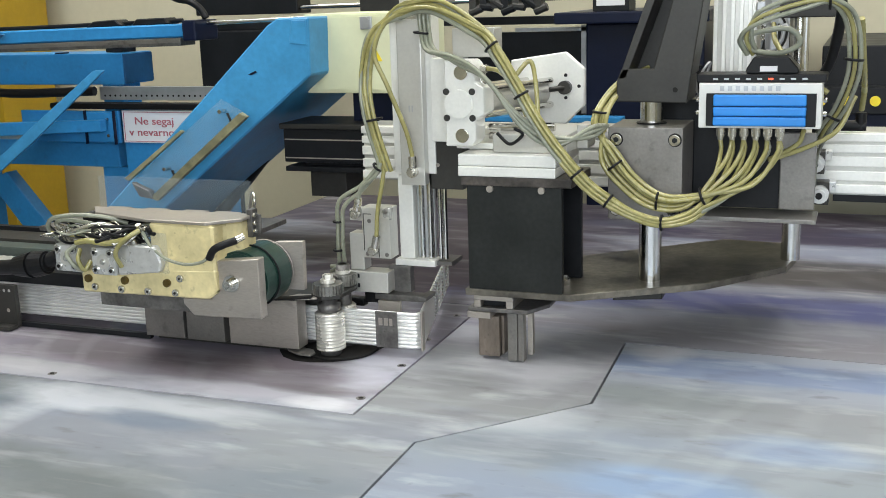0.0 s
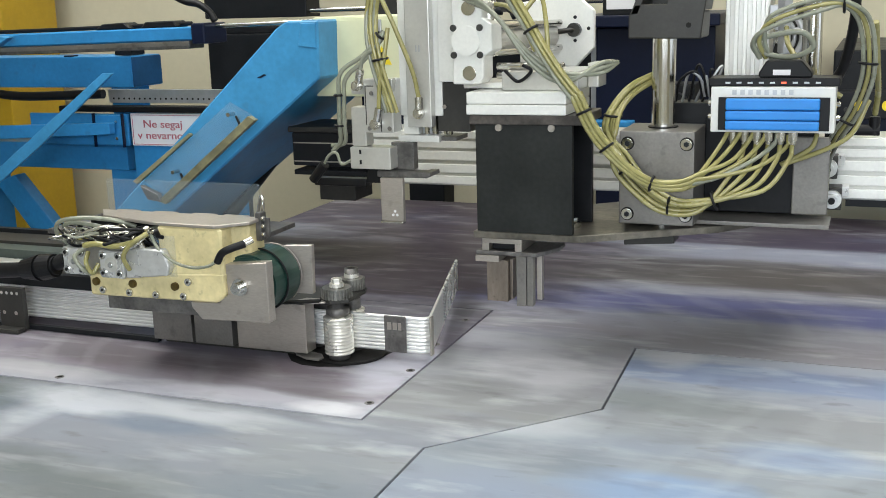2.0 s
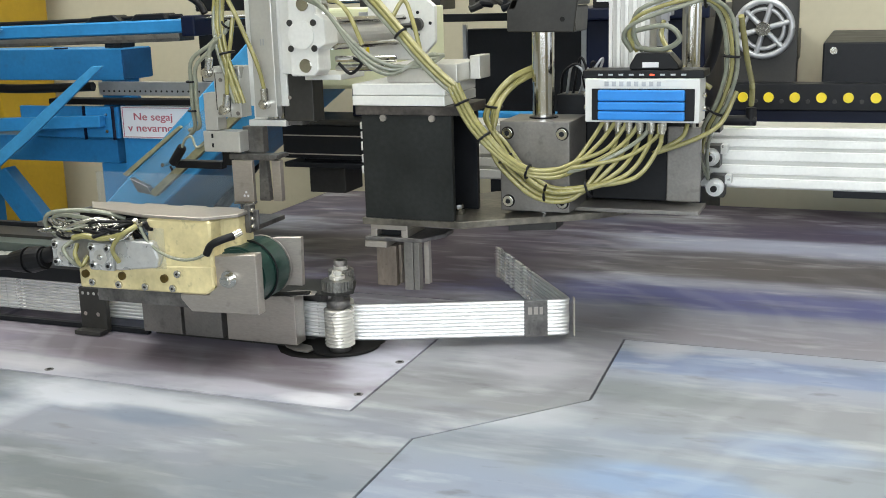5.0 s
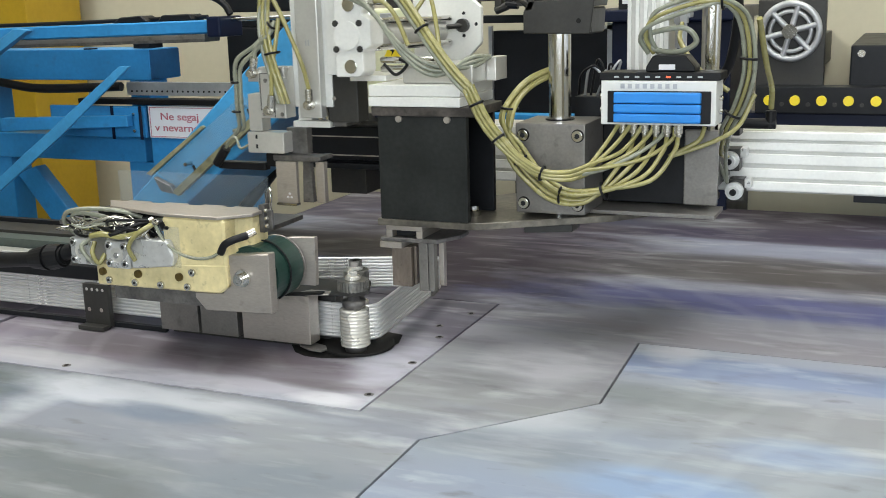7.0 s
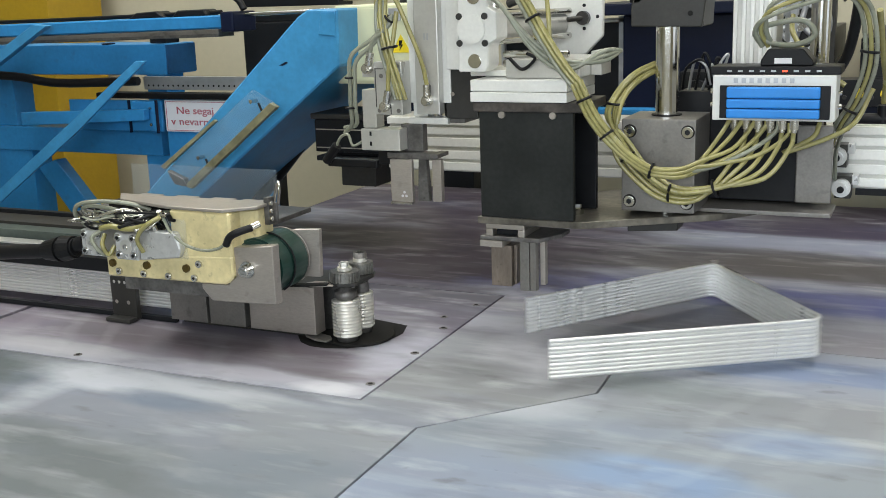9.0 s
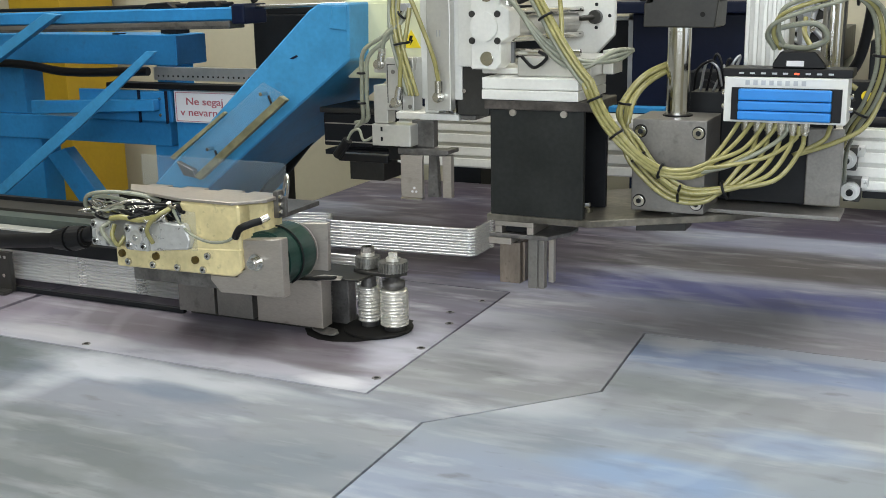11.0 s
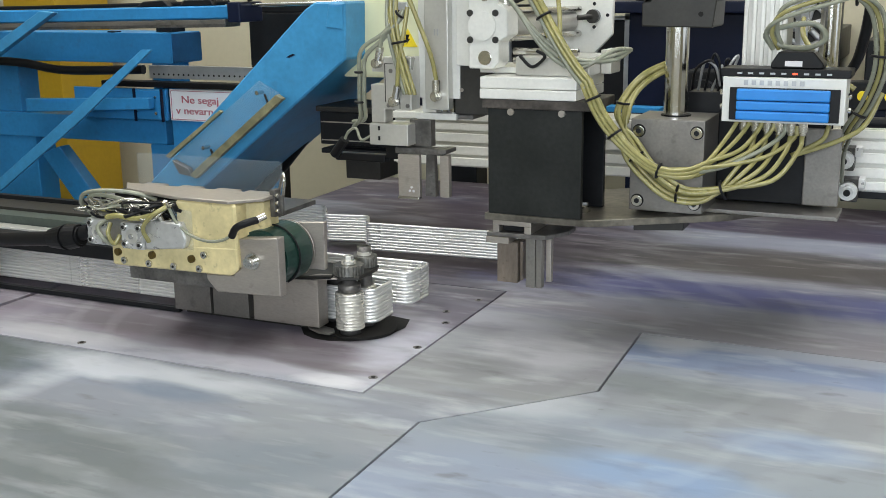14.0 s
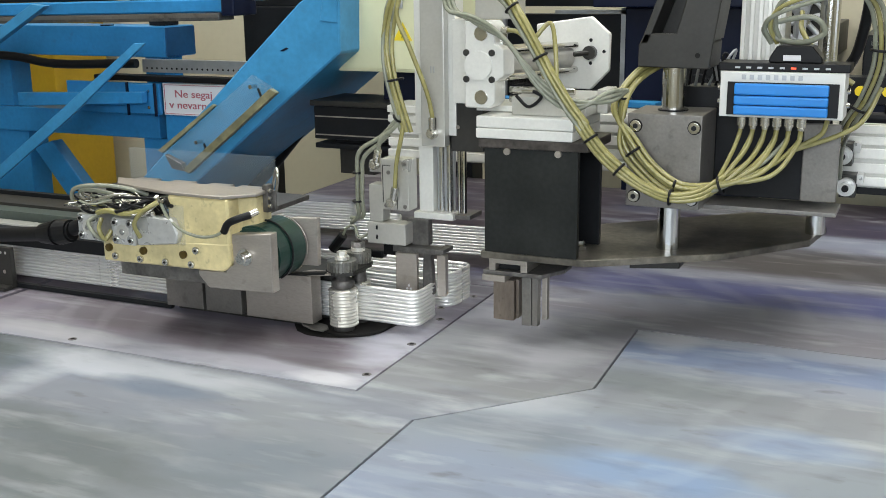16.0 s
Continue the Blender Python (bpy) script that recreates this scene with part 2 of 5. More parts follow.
M_DARK = material("dark_grey_casting", (0.045, 0.043, 0.038), 0.45, 0.3, 0.22, 12, 0.03, 140, spots=0.3)
M_FLANGE = material("oiled_flange_plate", (0.12, 0.11, 0.092), 0.38, 0.5, 0.4, 11, 0.03, 90, spots=0.35, tint=(0.27, 0.245, 0.20))
M_BLUE = material("blue_machine_paint", (0.033, 0.245, 0.54), 0.42, 0.0, 0.16, 5, 0.02, 70, spots=0.2, coat=0.05, spec=0.3)
M_BLUE_L = material("light_blue_paint", (0.06, 0.315, 0.60), 0.40, 0.0, 0.2, 7, 0.02, 70, spots=0.2, coat=0.05, spec=0.3)
# darker copy of the blue for the shaded beam end
M_BLUE_SHADE = material("shaded_blue_paint", (0.018, 0.085, 0.20), 0.45, 0.0, 0.2, 6, 0.02, 70, spec=0.3)
M_NAVY = material("navy_paint", (0.006, 0.010, 0.030), 0.4, 0.0, 0.2, 6, spec=0.22)
M_IVORY = material("ivory_enclosure_paint", (0.67, 0.68, 0.45), 0.5, 0.0, 0.05, 4, 0.01, 60)
M_CREAM = material("greasy_cream_paint", (0.80, 0.68, 0.36), 0.36, 0.0, 0.22, 14, 0.03, 90, spots=0.4, coat=0.35)
M_YELLOW = material("yellow_column_paint", (0.44, 0.275, 0.012), 0.5, 0.0, 0.14, 3, 0.02, 60)
M_WALL = material("cream_wall_paint", (0.55, 0.51, 0.375), 0.8, 0.0, 0.06, 1.5, 0.02, 40)
M_FLOOR = material("grey_concrete", (0.24, 0.24, 0.23), 0.7, 0.0, 0.2, 2, 0.04, 40)
M_GREEN = material("dark_green_rubber", (0.012, 0.045, 0.035), 0.38, 0.0, 0.2, 20, 0.02, 100)
M_GREENISH = material("dull_green_grey_paint", (0.075, 0.095, 0.085), 0.45, 0.0, 0.25, 10, 0.02, 100)
M_RUBBER = material("black_rubber", (0.009, 0.009, 0.010), 0.45, 0.0, 0.2, 20, 0.02, 100, spec=0.25)
M_HOSE = material("yellowed_hose", (0.37, 0.335, 0.125), 0.25, 0.0, 0.22, 14, 0.01, 120, coat=0.35)
M_HOSE_G = material("grey_hose", (0.29, 0.30, 0.225), 0.28, 0.0, 0.2, 14, 0.01, 120, coat=0.2)
M_BRASS = material("nickel_fitting", (0.66, 0.64, 0.58), 0.24, 0.9, 0.1, 40, 0.01, 200)
M_CHAR = material("charcoal_painted_plate", (0.024, 0.026, 0.024), 0.5, 0.0, 0.35, 9, 0.02, 120, spec=0.22)
M_RUST = material("scuffed_brown_steel", (0.050, 0.040, 0.033), 0.42, 0.35, 0.5, 22, 0.04, 140, spots=0.3, tint=(0.115, 0.10, 0.088))
M_PLUG = material("dirty_brass", (0.16, 0.11, 0.03), 0.4, 0.6, 0.3, 60)
M_BLUEP = material("blue_plastic", (0.02, 0.24, 0.70), 0.35, 0.0, 0.08, 10, 0.01, 120)
M_WHITEP = material("white_plastic", (0.74, 0.74, 0.70), 0.45, 0.0, 0.06, 10, 0.01, 120)
M_SIGNW = material("sign_white", (0.74, 0.73, 0.74), 0.4, 0.0, 0.03, 4)
M_RED = material("sign_red", (0.45, 0.12, 0.15), 0.45, 0.0, 0.05, 4)
M_WARN = material("warning_yellow", (0.80, 0.62, 0.02), 0.45, 0.0, 0.05, 6)
M_DOT = material("yellow_button", (0.85, 0.66, 0.02), 0.4, 0.0, 0.06, 20)
M_GREY = material("galvanised_strip", (0.50, 0.51, 0.52), 0.4, 0.6, 0.12, 20)
M_CLEAR = clear("clear_acrylic", (0.42, 0.50, 0.55), 0.10)
M_LED = glow("red_led", (1.0, 0.10, 0.04), 1.2)
# glow of the unseen luminaires added at the ceiling
M_TUBE = glow("added_tube_glow", (1.0, 0.97, 0.9), 6.0)


# ---- shaping helpers ----
ORIGIN = {}


def shifted(bm, by):
    bmesh.ops.translate(bm, verts=bm.verts, vec=by)
    return bm


def smooth_sides(me):
    for p in me.polygons:
        p.use_smooth = len(p.vertices) <= 4 and p.area < 0.004


def part(name, bm, mat, parent=None, label=""):
    """Links a bmesh, given in place, as one mesh object under a thing or part."""
    org = ORIGIN.get(parent.name, Vector()) if parent else Vector()
    if parent:
        shifted(bm, -org)
    me = bpy.data.meshes.new(name)
    bmesh.ops.recalc_face_normals(bm, faces=bm.faces)
    bm.to_mesh(me)
    bm.free()
    me.materials.append(mat)
    ob = new(name, me)
    if parent:
        ob.parent = parent
        ORIGIN[ob.name] = org
    if label:
        ob["label"] = label
    return ob


def thing(name, base, label, category, group="", kind=""):
    ob = new(name)
    ob.empty_display_size = 0.05
    ob.location = base
    ORIGIN[ob.name] = Vector(base)
    return tagged(ob, label, category, group, kind)


def solid(name, bm, mat, label, category, group="", kind=""):
    """A thing of one mesh, its origin at the bottom middle."""
    lo = Vector([min(v.co[k] for v in bm.verts) for k in range(3)])
    hi = Vector([max(v.co[k] for v in bm.verts) for k in range(3)])
    base = Vector(((lo.x + hi.x) / 2, (lo.y + hi.y) / 2, lo.z))
    shifted(bm, -base)
    ob = part(name, bm, mat)
    ob.location = base
    ORIGIN[ob.name] = base
    return tagged(ob, label, category, group, kind)


def join(*bms):
    out = bmesh.new()
    for b in bms:
        me = bpy.data.meshes.new("tmp")
        b.to_mesh(me)
        b.free()
        out.from_mesh(me)
        bpy.data.meshes.remove(me)
    return out


def bevel_all(bm, width, segments=2):
    if width > 0:
        sharp = [e for e in bm.edges if len(e.link_faces) == 2 and e.calc_face_angle(0) > 0.5]
        bmesh.ops.bevel(bm, geom=sharp, offset=width, segments=segments, affect="EDGES", profile=0.6)
    return bm


def box(x0, x1, y0, y1, z0, z1, bevel=0.0015):
    bm = bmesh.new()
    bmesh.ops.create_cube(bm, size=1.0, matrix=Matrix.Translation(((x0 + x1) / 2, (y0 + y1) / 2, (z0 + z1) / 2)) @ Matrix.Diagonal((abs(x1 - x0), abs(y1 - y0), abs(z1 - z0), 1)))
    return bevel_all(bm, min(bevel, 0.3 * min(abs(x1 - x0), abs(y1 - y0), abs(z1 - z0))))


def cyl(a, b, r, r2=None, sides=20, bevel=0.001):
    """A rod or cone from a to b."""
    a, b = Vector(a), Vector(b)
    bm = bmesh.new()
    turn = (b - a).to_track_quat("Z", "Y").to_matrix().to_4x4()
    bmesh.ops.create_cone(bm, cap_ends=True, segments=sides, radius1=r, radius2=r if r2 is None else r2, depth=(b - a).length, matrix=Matrix.Translation((a + b) / 2) @ turn)
    if bevel > 0:
        rims = [e for e in bm.edges if len(e.link_faces) == 2 and max(len(f.verts) for f in e.link_faces) > 4]
        bmesh.ops.bevel(bm, geom=rims, offset=bevel, segments=2, affect="EDGES")
    return bm


def prism(points, lo, hi, axis="z", bevel=0.0015):
    """A flat outline pulled out along an axis: (x, y) for z, (x, z) for y, (y, z) for x."""
    put = {"z": lambda a, b, h: (a, b, h), "y": lambda a, b, h: (a, h, b), "x": lambda a, b, h: (h, a, b)}[axis]
    bm = bmesh.new()
    low, top = [bm.verts.new(put(a, b, lo)) for a, b in points], [bm.verts.new(put(a, b, hi)) for a, b in points]
    bm.faces.new(low), bm.faces.new(top[::-1])
    for k in range(len(points)):
        j = (k + 1) % len(points)
        bm.faces.new((low[k], low[j], top[j], top[k]))
    bmesh.ops.recalc_face_normals(bm, faces=bm.faces)
    return bevel_all(bm, bevel, 1)


def glide(points, steps=6):
    """A smooth line through the points."""
    p = [Vector(q) for q in points]
    p = [2 * p[0] - p[1]] + p + [2 * p[-1] - p[-2]]
    out = []
    for k in range(1, len(p) - 2):
        a, b, c, d = p[k - 1 : k + 3]
        for s in range(steps):
            t = s / steps
            out.append(0.5 * ((2 * b) + (c - a) * t + (2 * a - 5 * b + 4 * c - d) * t * t + (3 * b - a - 3 * c + d) * t ** 3))
    return out + [p[-2]]


def tube(points, r, sides=8, bm=None):
    """A round hose or wire along a line of points."""
    bm = bm or bmesh.new()
    pts = [Vector(q) for q in points]
    rings, up = [], Vector((0.13, 0.21, 0.97))
    for k, q in enumerate(pts):
        d = (pts[min(k + 1, len(pts) - 1)] - pts[max(k - 1, 0)]).normalized()
        side = d.cross(up)
        if side.length < 0.05:
            side = d.cross(Vector((1, 0.1, 0)))
        side.normalize()
        other = d.cross(side)
        rings.append([bm.verts.new(q + r * (math.cos(2 * math.pi * s / sides) * side + math.sin(2 * math.pi * s / sides) * other)) for s in range(sides)])
    for a, b in zip(rings, rings[1:]):
        for s in range(sides):
            f = bm.faces.new((a[s], a[(s + 1) % sides], b[(s + 1) % sides], b[s]))
            f.smooth = True
    for ring in (rings[0][::-1], rings[-1]):
        bm.faces.new([bm.verts.new(v.co) for v in ring])
    return bm


def socket_screw(x, y, z, r, parent, name="socket_screw"):
    """A cap screw whose head looks towards -y."""
    head = cyl((x, y + 0.004, z), (x, y - 0.004, z), r, sides=18)
    ob = part(name, head, M_CHROME, parent)
    part("hex_socket", cyl((x, y - 0.0035, z), (x, y - 0.0048, z), r * 0.5, sides=6, bevel=0), M_BLACK, ob)
    return ob


def arc(cx, cy, r, a0, a1, steps=8):
    return [(cx + r * math.cos(radians(a0 + (a1 - a0) * k / steps)), cy + r * math.sin(radians(a0 + (a1 - a0) * k / steps))) for k in range(steps + 1)]


def rounded(points, r, steps=6):
    """A plan line with its inner corners rounded by radius r."""
    p = [Vector((x, y)) for x, y in points]
    out = [p[0]]
    for a, b, c in zip(p, p[1:], p[2:]):
        u, v = (a - b).normalized(), (c - b).normalized()
        half = u.angle(v) / 2
        cut = min(r / math.tan(half), 0.45 * (a - b).length, 0.45 * (c - b).length)
        for k in range(steps + 1):
            t = k / steps
            out.append((1 - t) ** 2 * (b + cut * u) + 2 * t * (1 - t) * b + t * t * (b + cut * v))
    return [(q.x, q.y) for q in out + [p[-1]]]


# ---- room ----
floor = solid("floor", box(-6, 5, -4.2, 2.6, -0.95, -0.90, 0), M_FLOOR, "grey concrete factory floor under the bending table", "floor", kind="structure")
wall_north = solid("wall_north", box(-6, 5, 2.5, 2.65, -0.90, 3.0, 0), M_WALL, "cream painted factory wall behind the machine", "wall", kind="structure")
# unseen walls and ceiling close the room; south and east openings are invented
wall_west = solid("wall_west", box(-6.15, -6, -4.2, 2.65, -0.90, 3.0, 0), M_WALL, "unseen cream painted side wall closing the hall", "wall", kind="structure")
wall_east = solid("wall_east", join(box(5, 5.15, -4.2, 2.65, -0.90, 0.2, 0), box(5, 5.15, -4.2, 2.65, 2.2, 3.0, 0), box(5, 5.15, -4.2, -1.6, 0.2, 2.2, 0), box(5, 5.15, 2.0, 2.65, 0.2, 2.2, 0)), M_WALL, "unseen cream side wall with an added opening for fill light", "wall", kind="structure")
wall_south = solid("wall_south", join(box(-6, 5, -4.35, -4.2, -0.90, 0.45, 0), box(-6, 5, -4.35, -4.2, 2.3, 3.0, 0), box(-6, -0.55, -4.35, -4.2, 0.45, 2.3, 0), box(2.95, 5, -4.35, -4.2, 0.45, 2.3, 0)), M_WALL, "unseen cream wall with an added window opening for fill light", "wall", kind="structure")
ceiling = solid("ceiling", box(-6.15, 5.15, -4.35, 2.65, 3.0, 3.1, 0), M_WALL, "unseen pale ceiling closing the hall above the machine", "ceiling", kind="structure")

# ---- bending table ----
def inset(points, by):
    """The outline, counter-clockwise, drawn in by a few millimetres."""
    out, n = [], len(points)
    for k in range(n):
        a, b, c = (Vector(points[(k + d) % n]) for d in (-1, 0, 1))
        u, v = (b - a).normalized(), (c - b).normalized()
        nu, nv = Vector((-u.y, u.x)), Vector((-v.y, v.x))
        m = (nu + nv) / max(0.3, 1 + nu.dot(nv))
        out.append(tuple(b + m * by))
    return out


table = thing("bending_table", (0, 0.5, -0.90), "large flat bending table of worn grey sheet steel plates", "table")
part("table_bed", prism([(-4.2, -0.95), (3.4, -0.95), (3.4, 1.84), (-0.95, 1.84), (-0.95, 0.52), (-4.2, 0.52)], -0.06, -0.012, "z", 0), M_GAP, table, "dark grimy steel bed below the plates")
part("table_skirt", join(box(-4.1, 3.3, -0.93, -0.90, -0.899, -0.061, 0), box(-0.90, 3.3, 1.79, 1.82, -0.899, -0.061, 0)), M_BLUE, table, "blue painted sheet skirt")
part("table_edge", join(box(-0.956, -0.951, 0.53, 1.84, -0.06, -0.001, 0), box(-0.95, 3.4, 1.841, 1.846, -0.06, -0.001, 0)), M_WORN, table, "thin worn steel table edge")
PLATE_FAR_LEFT = [(-4.2, 0.0), (-0.974, 0.0), (-0.974, 0.52), (-4.2, 0.52)]
PLATE_LEFT = [(-0.962, 0.0), (0.0, 0.0), (0.0, 0.655), (-0.95, 0.655), (-0.95, 0.52), (-0.962, 0.52)]
PLATE_FRONT = [(0.145, -0.95), (3.4, -0.95), (3.4, 0.484), (0.346, 0.484), (0.358, 0.157), (0.14, -0.076)]
PLATE_BACK = [(-4.2, -0.95), (0.145, -0.95), (0.14, -0.076), (0.358, 0.157), (0.346, 0.484), (3.4, 0.484), (3.4, 1.84), (-0.95, 1.84), (-0.95, 0.655), (0.0, 0.655), (0.0, 0.0), (-4.2, 0.0)]
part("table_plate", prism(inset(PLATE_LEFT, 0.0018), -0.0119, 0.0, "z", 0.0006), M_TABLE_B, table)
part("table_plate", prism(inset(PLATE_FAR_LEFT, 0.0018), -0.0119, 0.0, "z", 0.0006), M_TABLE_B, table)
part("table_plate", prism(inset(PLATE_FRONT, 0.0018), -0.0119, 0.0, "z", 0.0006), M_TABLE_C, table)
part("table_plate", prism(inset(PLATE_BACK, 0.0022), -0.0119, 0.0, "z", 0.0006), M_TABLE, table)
for hx, hy in ((-0.019, 0.071), (-0.017, 0.243), (-0.626, 0.024), (-0.030, 0.40), (-0.03, 0.57), (-0.06, 0.47)):
    screw = part("countersunk_screw", cyl((hx, hy, -0.004), (hx, hy, 0.0006), 0.0085, sides=18, bevel=0.0004), M_WORN, table)
    part("hex_socket", cyl((hx, hy, 0.0004), (hx, hy, 0.0009), 0.0045, sides=6, bevel=0), M_GAP, screw)


def lathe(x, y, profile, sides=24):
    """A turned piece about an upright axis; profile of (radius, z) from bottom to top."""
    bm = bmesh.new()
    rings = [[bm.verts.new((x + r * math.cos(2 * math.pi * s / sides), y + r * math.sin(2 * math.pi * s / sides), z)) for s in range(sides)] for r, z in profile]
    for a, b in zip(rings, rings[1:]):
        for s in range(sides):
            bm.faces.new((a[s], a[(s + 1) % sides], b[(s + 1) % sides], b[s])).smooth = True
    bm.faces.new(rings[0][::-1]), bm.faces.new(rings[-1])
    return bm


def grooved(x, y, r, z0, z1, count):
    """A roller with rounded ridges, one for each wire."""
    step, prof = (z1 - z0) / count, [(r * 0.8, z0)]
    for k in range(count):
        z = z0 + k * step
        prof += [(r * 0.90, z + 0.05 * step), (r, z + 0.3 * step), (r, z + 0.7 * step), (r * 0.90, z + 0.95 * step)]
    return lathe(x, y, prof + [(r * 0.8, z1)])


def knurled(x, y, r, z0, z1, teeth=26):
    outline = []
    for k in range(teeth):
        for d, q in ((0.0, 1.0), (0.45, 1.0), (0.5, 0.9), (0.95, 0.9)):
            a = 2 * math.pi * (k + d) / teeth
            outline.append((x + r * q * math.cos(a), y + r * q * math.sin(a)))
    return prism(outline, z0, z1, "z", 0)


# ---- bending head ----
WIRE_Y, WIRE_Z, PITCH, WIRE_R, COUNT = 0.288, 0.0215, 0.0070, 0.00372, 10
PIN = (-0.164, 0.316)

head = thing("wire_bending_unit", (-0.40, 0.24, 0.0), "wire bending unit in greasy cream paint and bare steel plates", "bending machine")
cream = part("cream_housing", prism([(-0.420, 0.074), (-0.289, 0.074), (-0.289, 0.112), (-0.262, 0.122), (-0.262, 0.175), (-0.420, 0.175)], 0.166, 0.284, "z", 0.004), M_CREAM, head, "chipped greasy cream painted housing")
part("foot_strip", prism([(-0.575, 0.148), (-0.305, 0.152), (-0.288, 0.165), (-0.288, 0.1655), (-0.288, 0.205), (-0.575, 0.19)], 0.072, 0.20, "y", 0.003), M_CREAM, cream, "cream painted mounting strip")
for bx, bz in ((-0.545, 0.160), (-0.487, 0.159), (-0.430, 0.159), (-0.372, 0.160), (-0.360, 0.187)):
    part("screw", cyl((bx, 0.073, bz), (bx, 0.067, bz), 0.0068, sides=14), M_BRASS, head)
    part("socket", cyl((bx, 0.0672, bz), (bx, 0.0662, bz), 0.0024, sides=6, bevel=0), M_GAP, head)
for bx, bz in ((-0.558, 0.175), (-0.478, 0.176), (-0.388, 0.177)):
    part("brass_plug", cyl((bx, 0.074, bz), (bx, 0.066, bz), 0.0075, sides=14), M_PLUG, head, "dark brass plug")
part("top_plate", prism([(-0.56, 0.11), (-0.425, 0.074), (-0.30, 0.070), (-0.255, 0.115), (-0.255, 0.158), (-0.60, 0.158)], 0.2845, 0.2905, "z", 0.001), M_STEEL, head, "scratched steel cover plate")
part("corner_bracket", join(box(-0.262, -0.251, 0.145, 0.165, 0.250, 0.300), box(-0.2505, -0.240, 0.154, 0.160, 0.254, 0.290)), M_WORN, head)
for bz in (0.262, 0.276, 0.290):
    part("screw", cyl((-0.2515, 0.150, bz), (-0.2455, 0.149, bz), 0.0045, sides=12), M_BRASS, head)
part("bolt_plate", prism([(-0.300, 0.219), (-0.208, 0.228), (-0.208, 0.120), (-0.345, 0.116), (-0.366, 0.138), (-0.366, 0.1475), (-0.305, 0.150)], 0.0825, 0.105, "y", 0.0015), M_STEEL, head, "flame-cut bare steel side plate")
part("washer", cyl((-0.261, 0.082, 0.182), (-0.261, 0.076, 0.182), 0.0155), M_CHROME, head)
part("bolt", join(cyl((-0.261, 0.077, 0.182), (-0.261, 0.062, 0.182), 0.0095), cyl((-0.261, 0.063, 0.182), (-0.261, 0.0615, 0.182), 0.006, sides=6)), M_CHROME, head, "socket head clamp bolt")
part("back_plate", prism([(-0.262, 0.140), (-0.188, 0.142), (-0.186, 0.233), (-0.240, 0.230), (-0.262, 0.222)], 0.205, 0.217, "y", 0.001), M_STEEL, head)
ROLL_X, ROLL_Z = -0.262, 0.178
for gy0, gy1, gr in ((0.107, 0.149, 0.0545), (0.150, 0.199, 0.0560)):
    part("rubber_roll", cyl((ROLL_X, gy0, ROLL_Z), (ROLL_X, gy1, ROLL_Z), gr, sides=40, bevel=0.004), M_GREEN, head, "dark green rubber roll")
part("strap", tube([(ROLL_X + 0.0568 * math.cos(a), 0.1495, ROLL_Z + 0.0568 * math.sin(a)) for a in [radians(-60 + 8 * k) for k in range(30)]], 0.0018, 6), M_RUBBER, head)
part("retaining_ring", tube([(ROLL_X + 0.0562 * math.cos(a), 0.1995, ROLL_Z + 0.0562 * math.sin(a)) for a in [radians(-50 + 8 * k) for k in range(25)]], 0.0009, 6), M_STEEL, head)
for x0, x1 in ((-0.568, -0.478), (-0.471, -0.386), (-0.374, -0.224)):
    part("guide_block", box(x0, x1, 0.236, 0.272, 0.0145, 0.115 if x1 < -0.3 else 0.112, 0.0015), M_STEEL if x0 > -0.4 else M_STEEL_D, head, "ground steel wire guide block")
part("block_foot", box(-0.56, -0.235, 0.262, 0.275, 0.0015, 0.0142), M_DARK, head)
part("guide_back", box(-0.60, -0.21, 0.315, 0.345, 0.0015, 0.115), M_WORN, head)
part("bridge", box(-0.56, -0.29, 0.10, 0.345, 0.1165, 0.147), M_WORN, head, "dark steel bridge plate")
part("latch_plate", prism([(-0.30, 0.235), (-0.225, 0.225), (-0.205, 0.245), (-0.15, 0.25), (-0.14, 0.30), (-0.20, 0.345), (-0.30, 0.34)], 0.1125, 0.1165, "z", 0.0008), M_DARK, head, "oily dark latch plate")
part("finger_tip", prism([(-0.250, 0.212), (-0.215, 0.218), (-0.178, 0.232), (-0.184, 0.252), (-0.225, 0.25)], 0.1168, 0.1205, "z", 0.001), M_STEEL, head)
part("spring_latch", prism([(-0.275, 0.185), (-0.225, 0.200), (-0.185, 0.222), (-0.188, 0.236), (-0.235, 0.214), (-0.272, 0.205)], 0.1206, 0.1245, "z", 0.0008), M_GAP, head, "oily black spring latch")

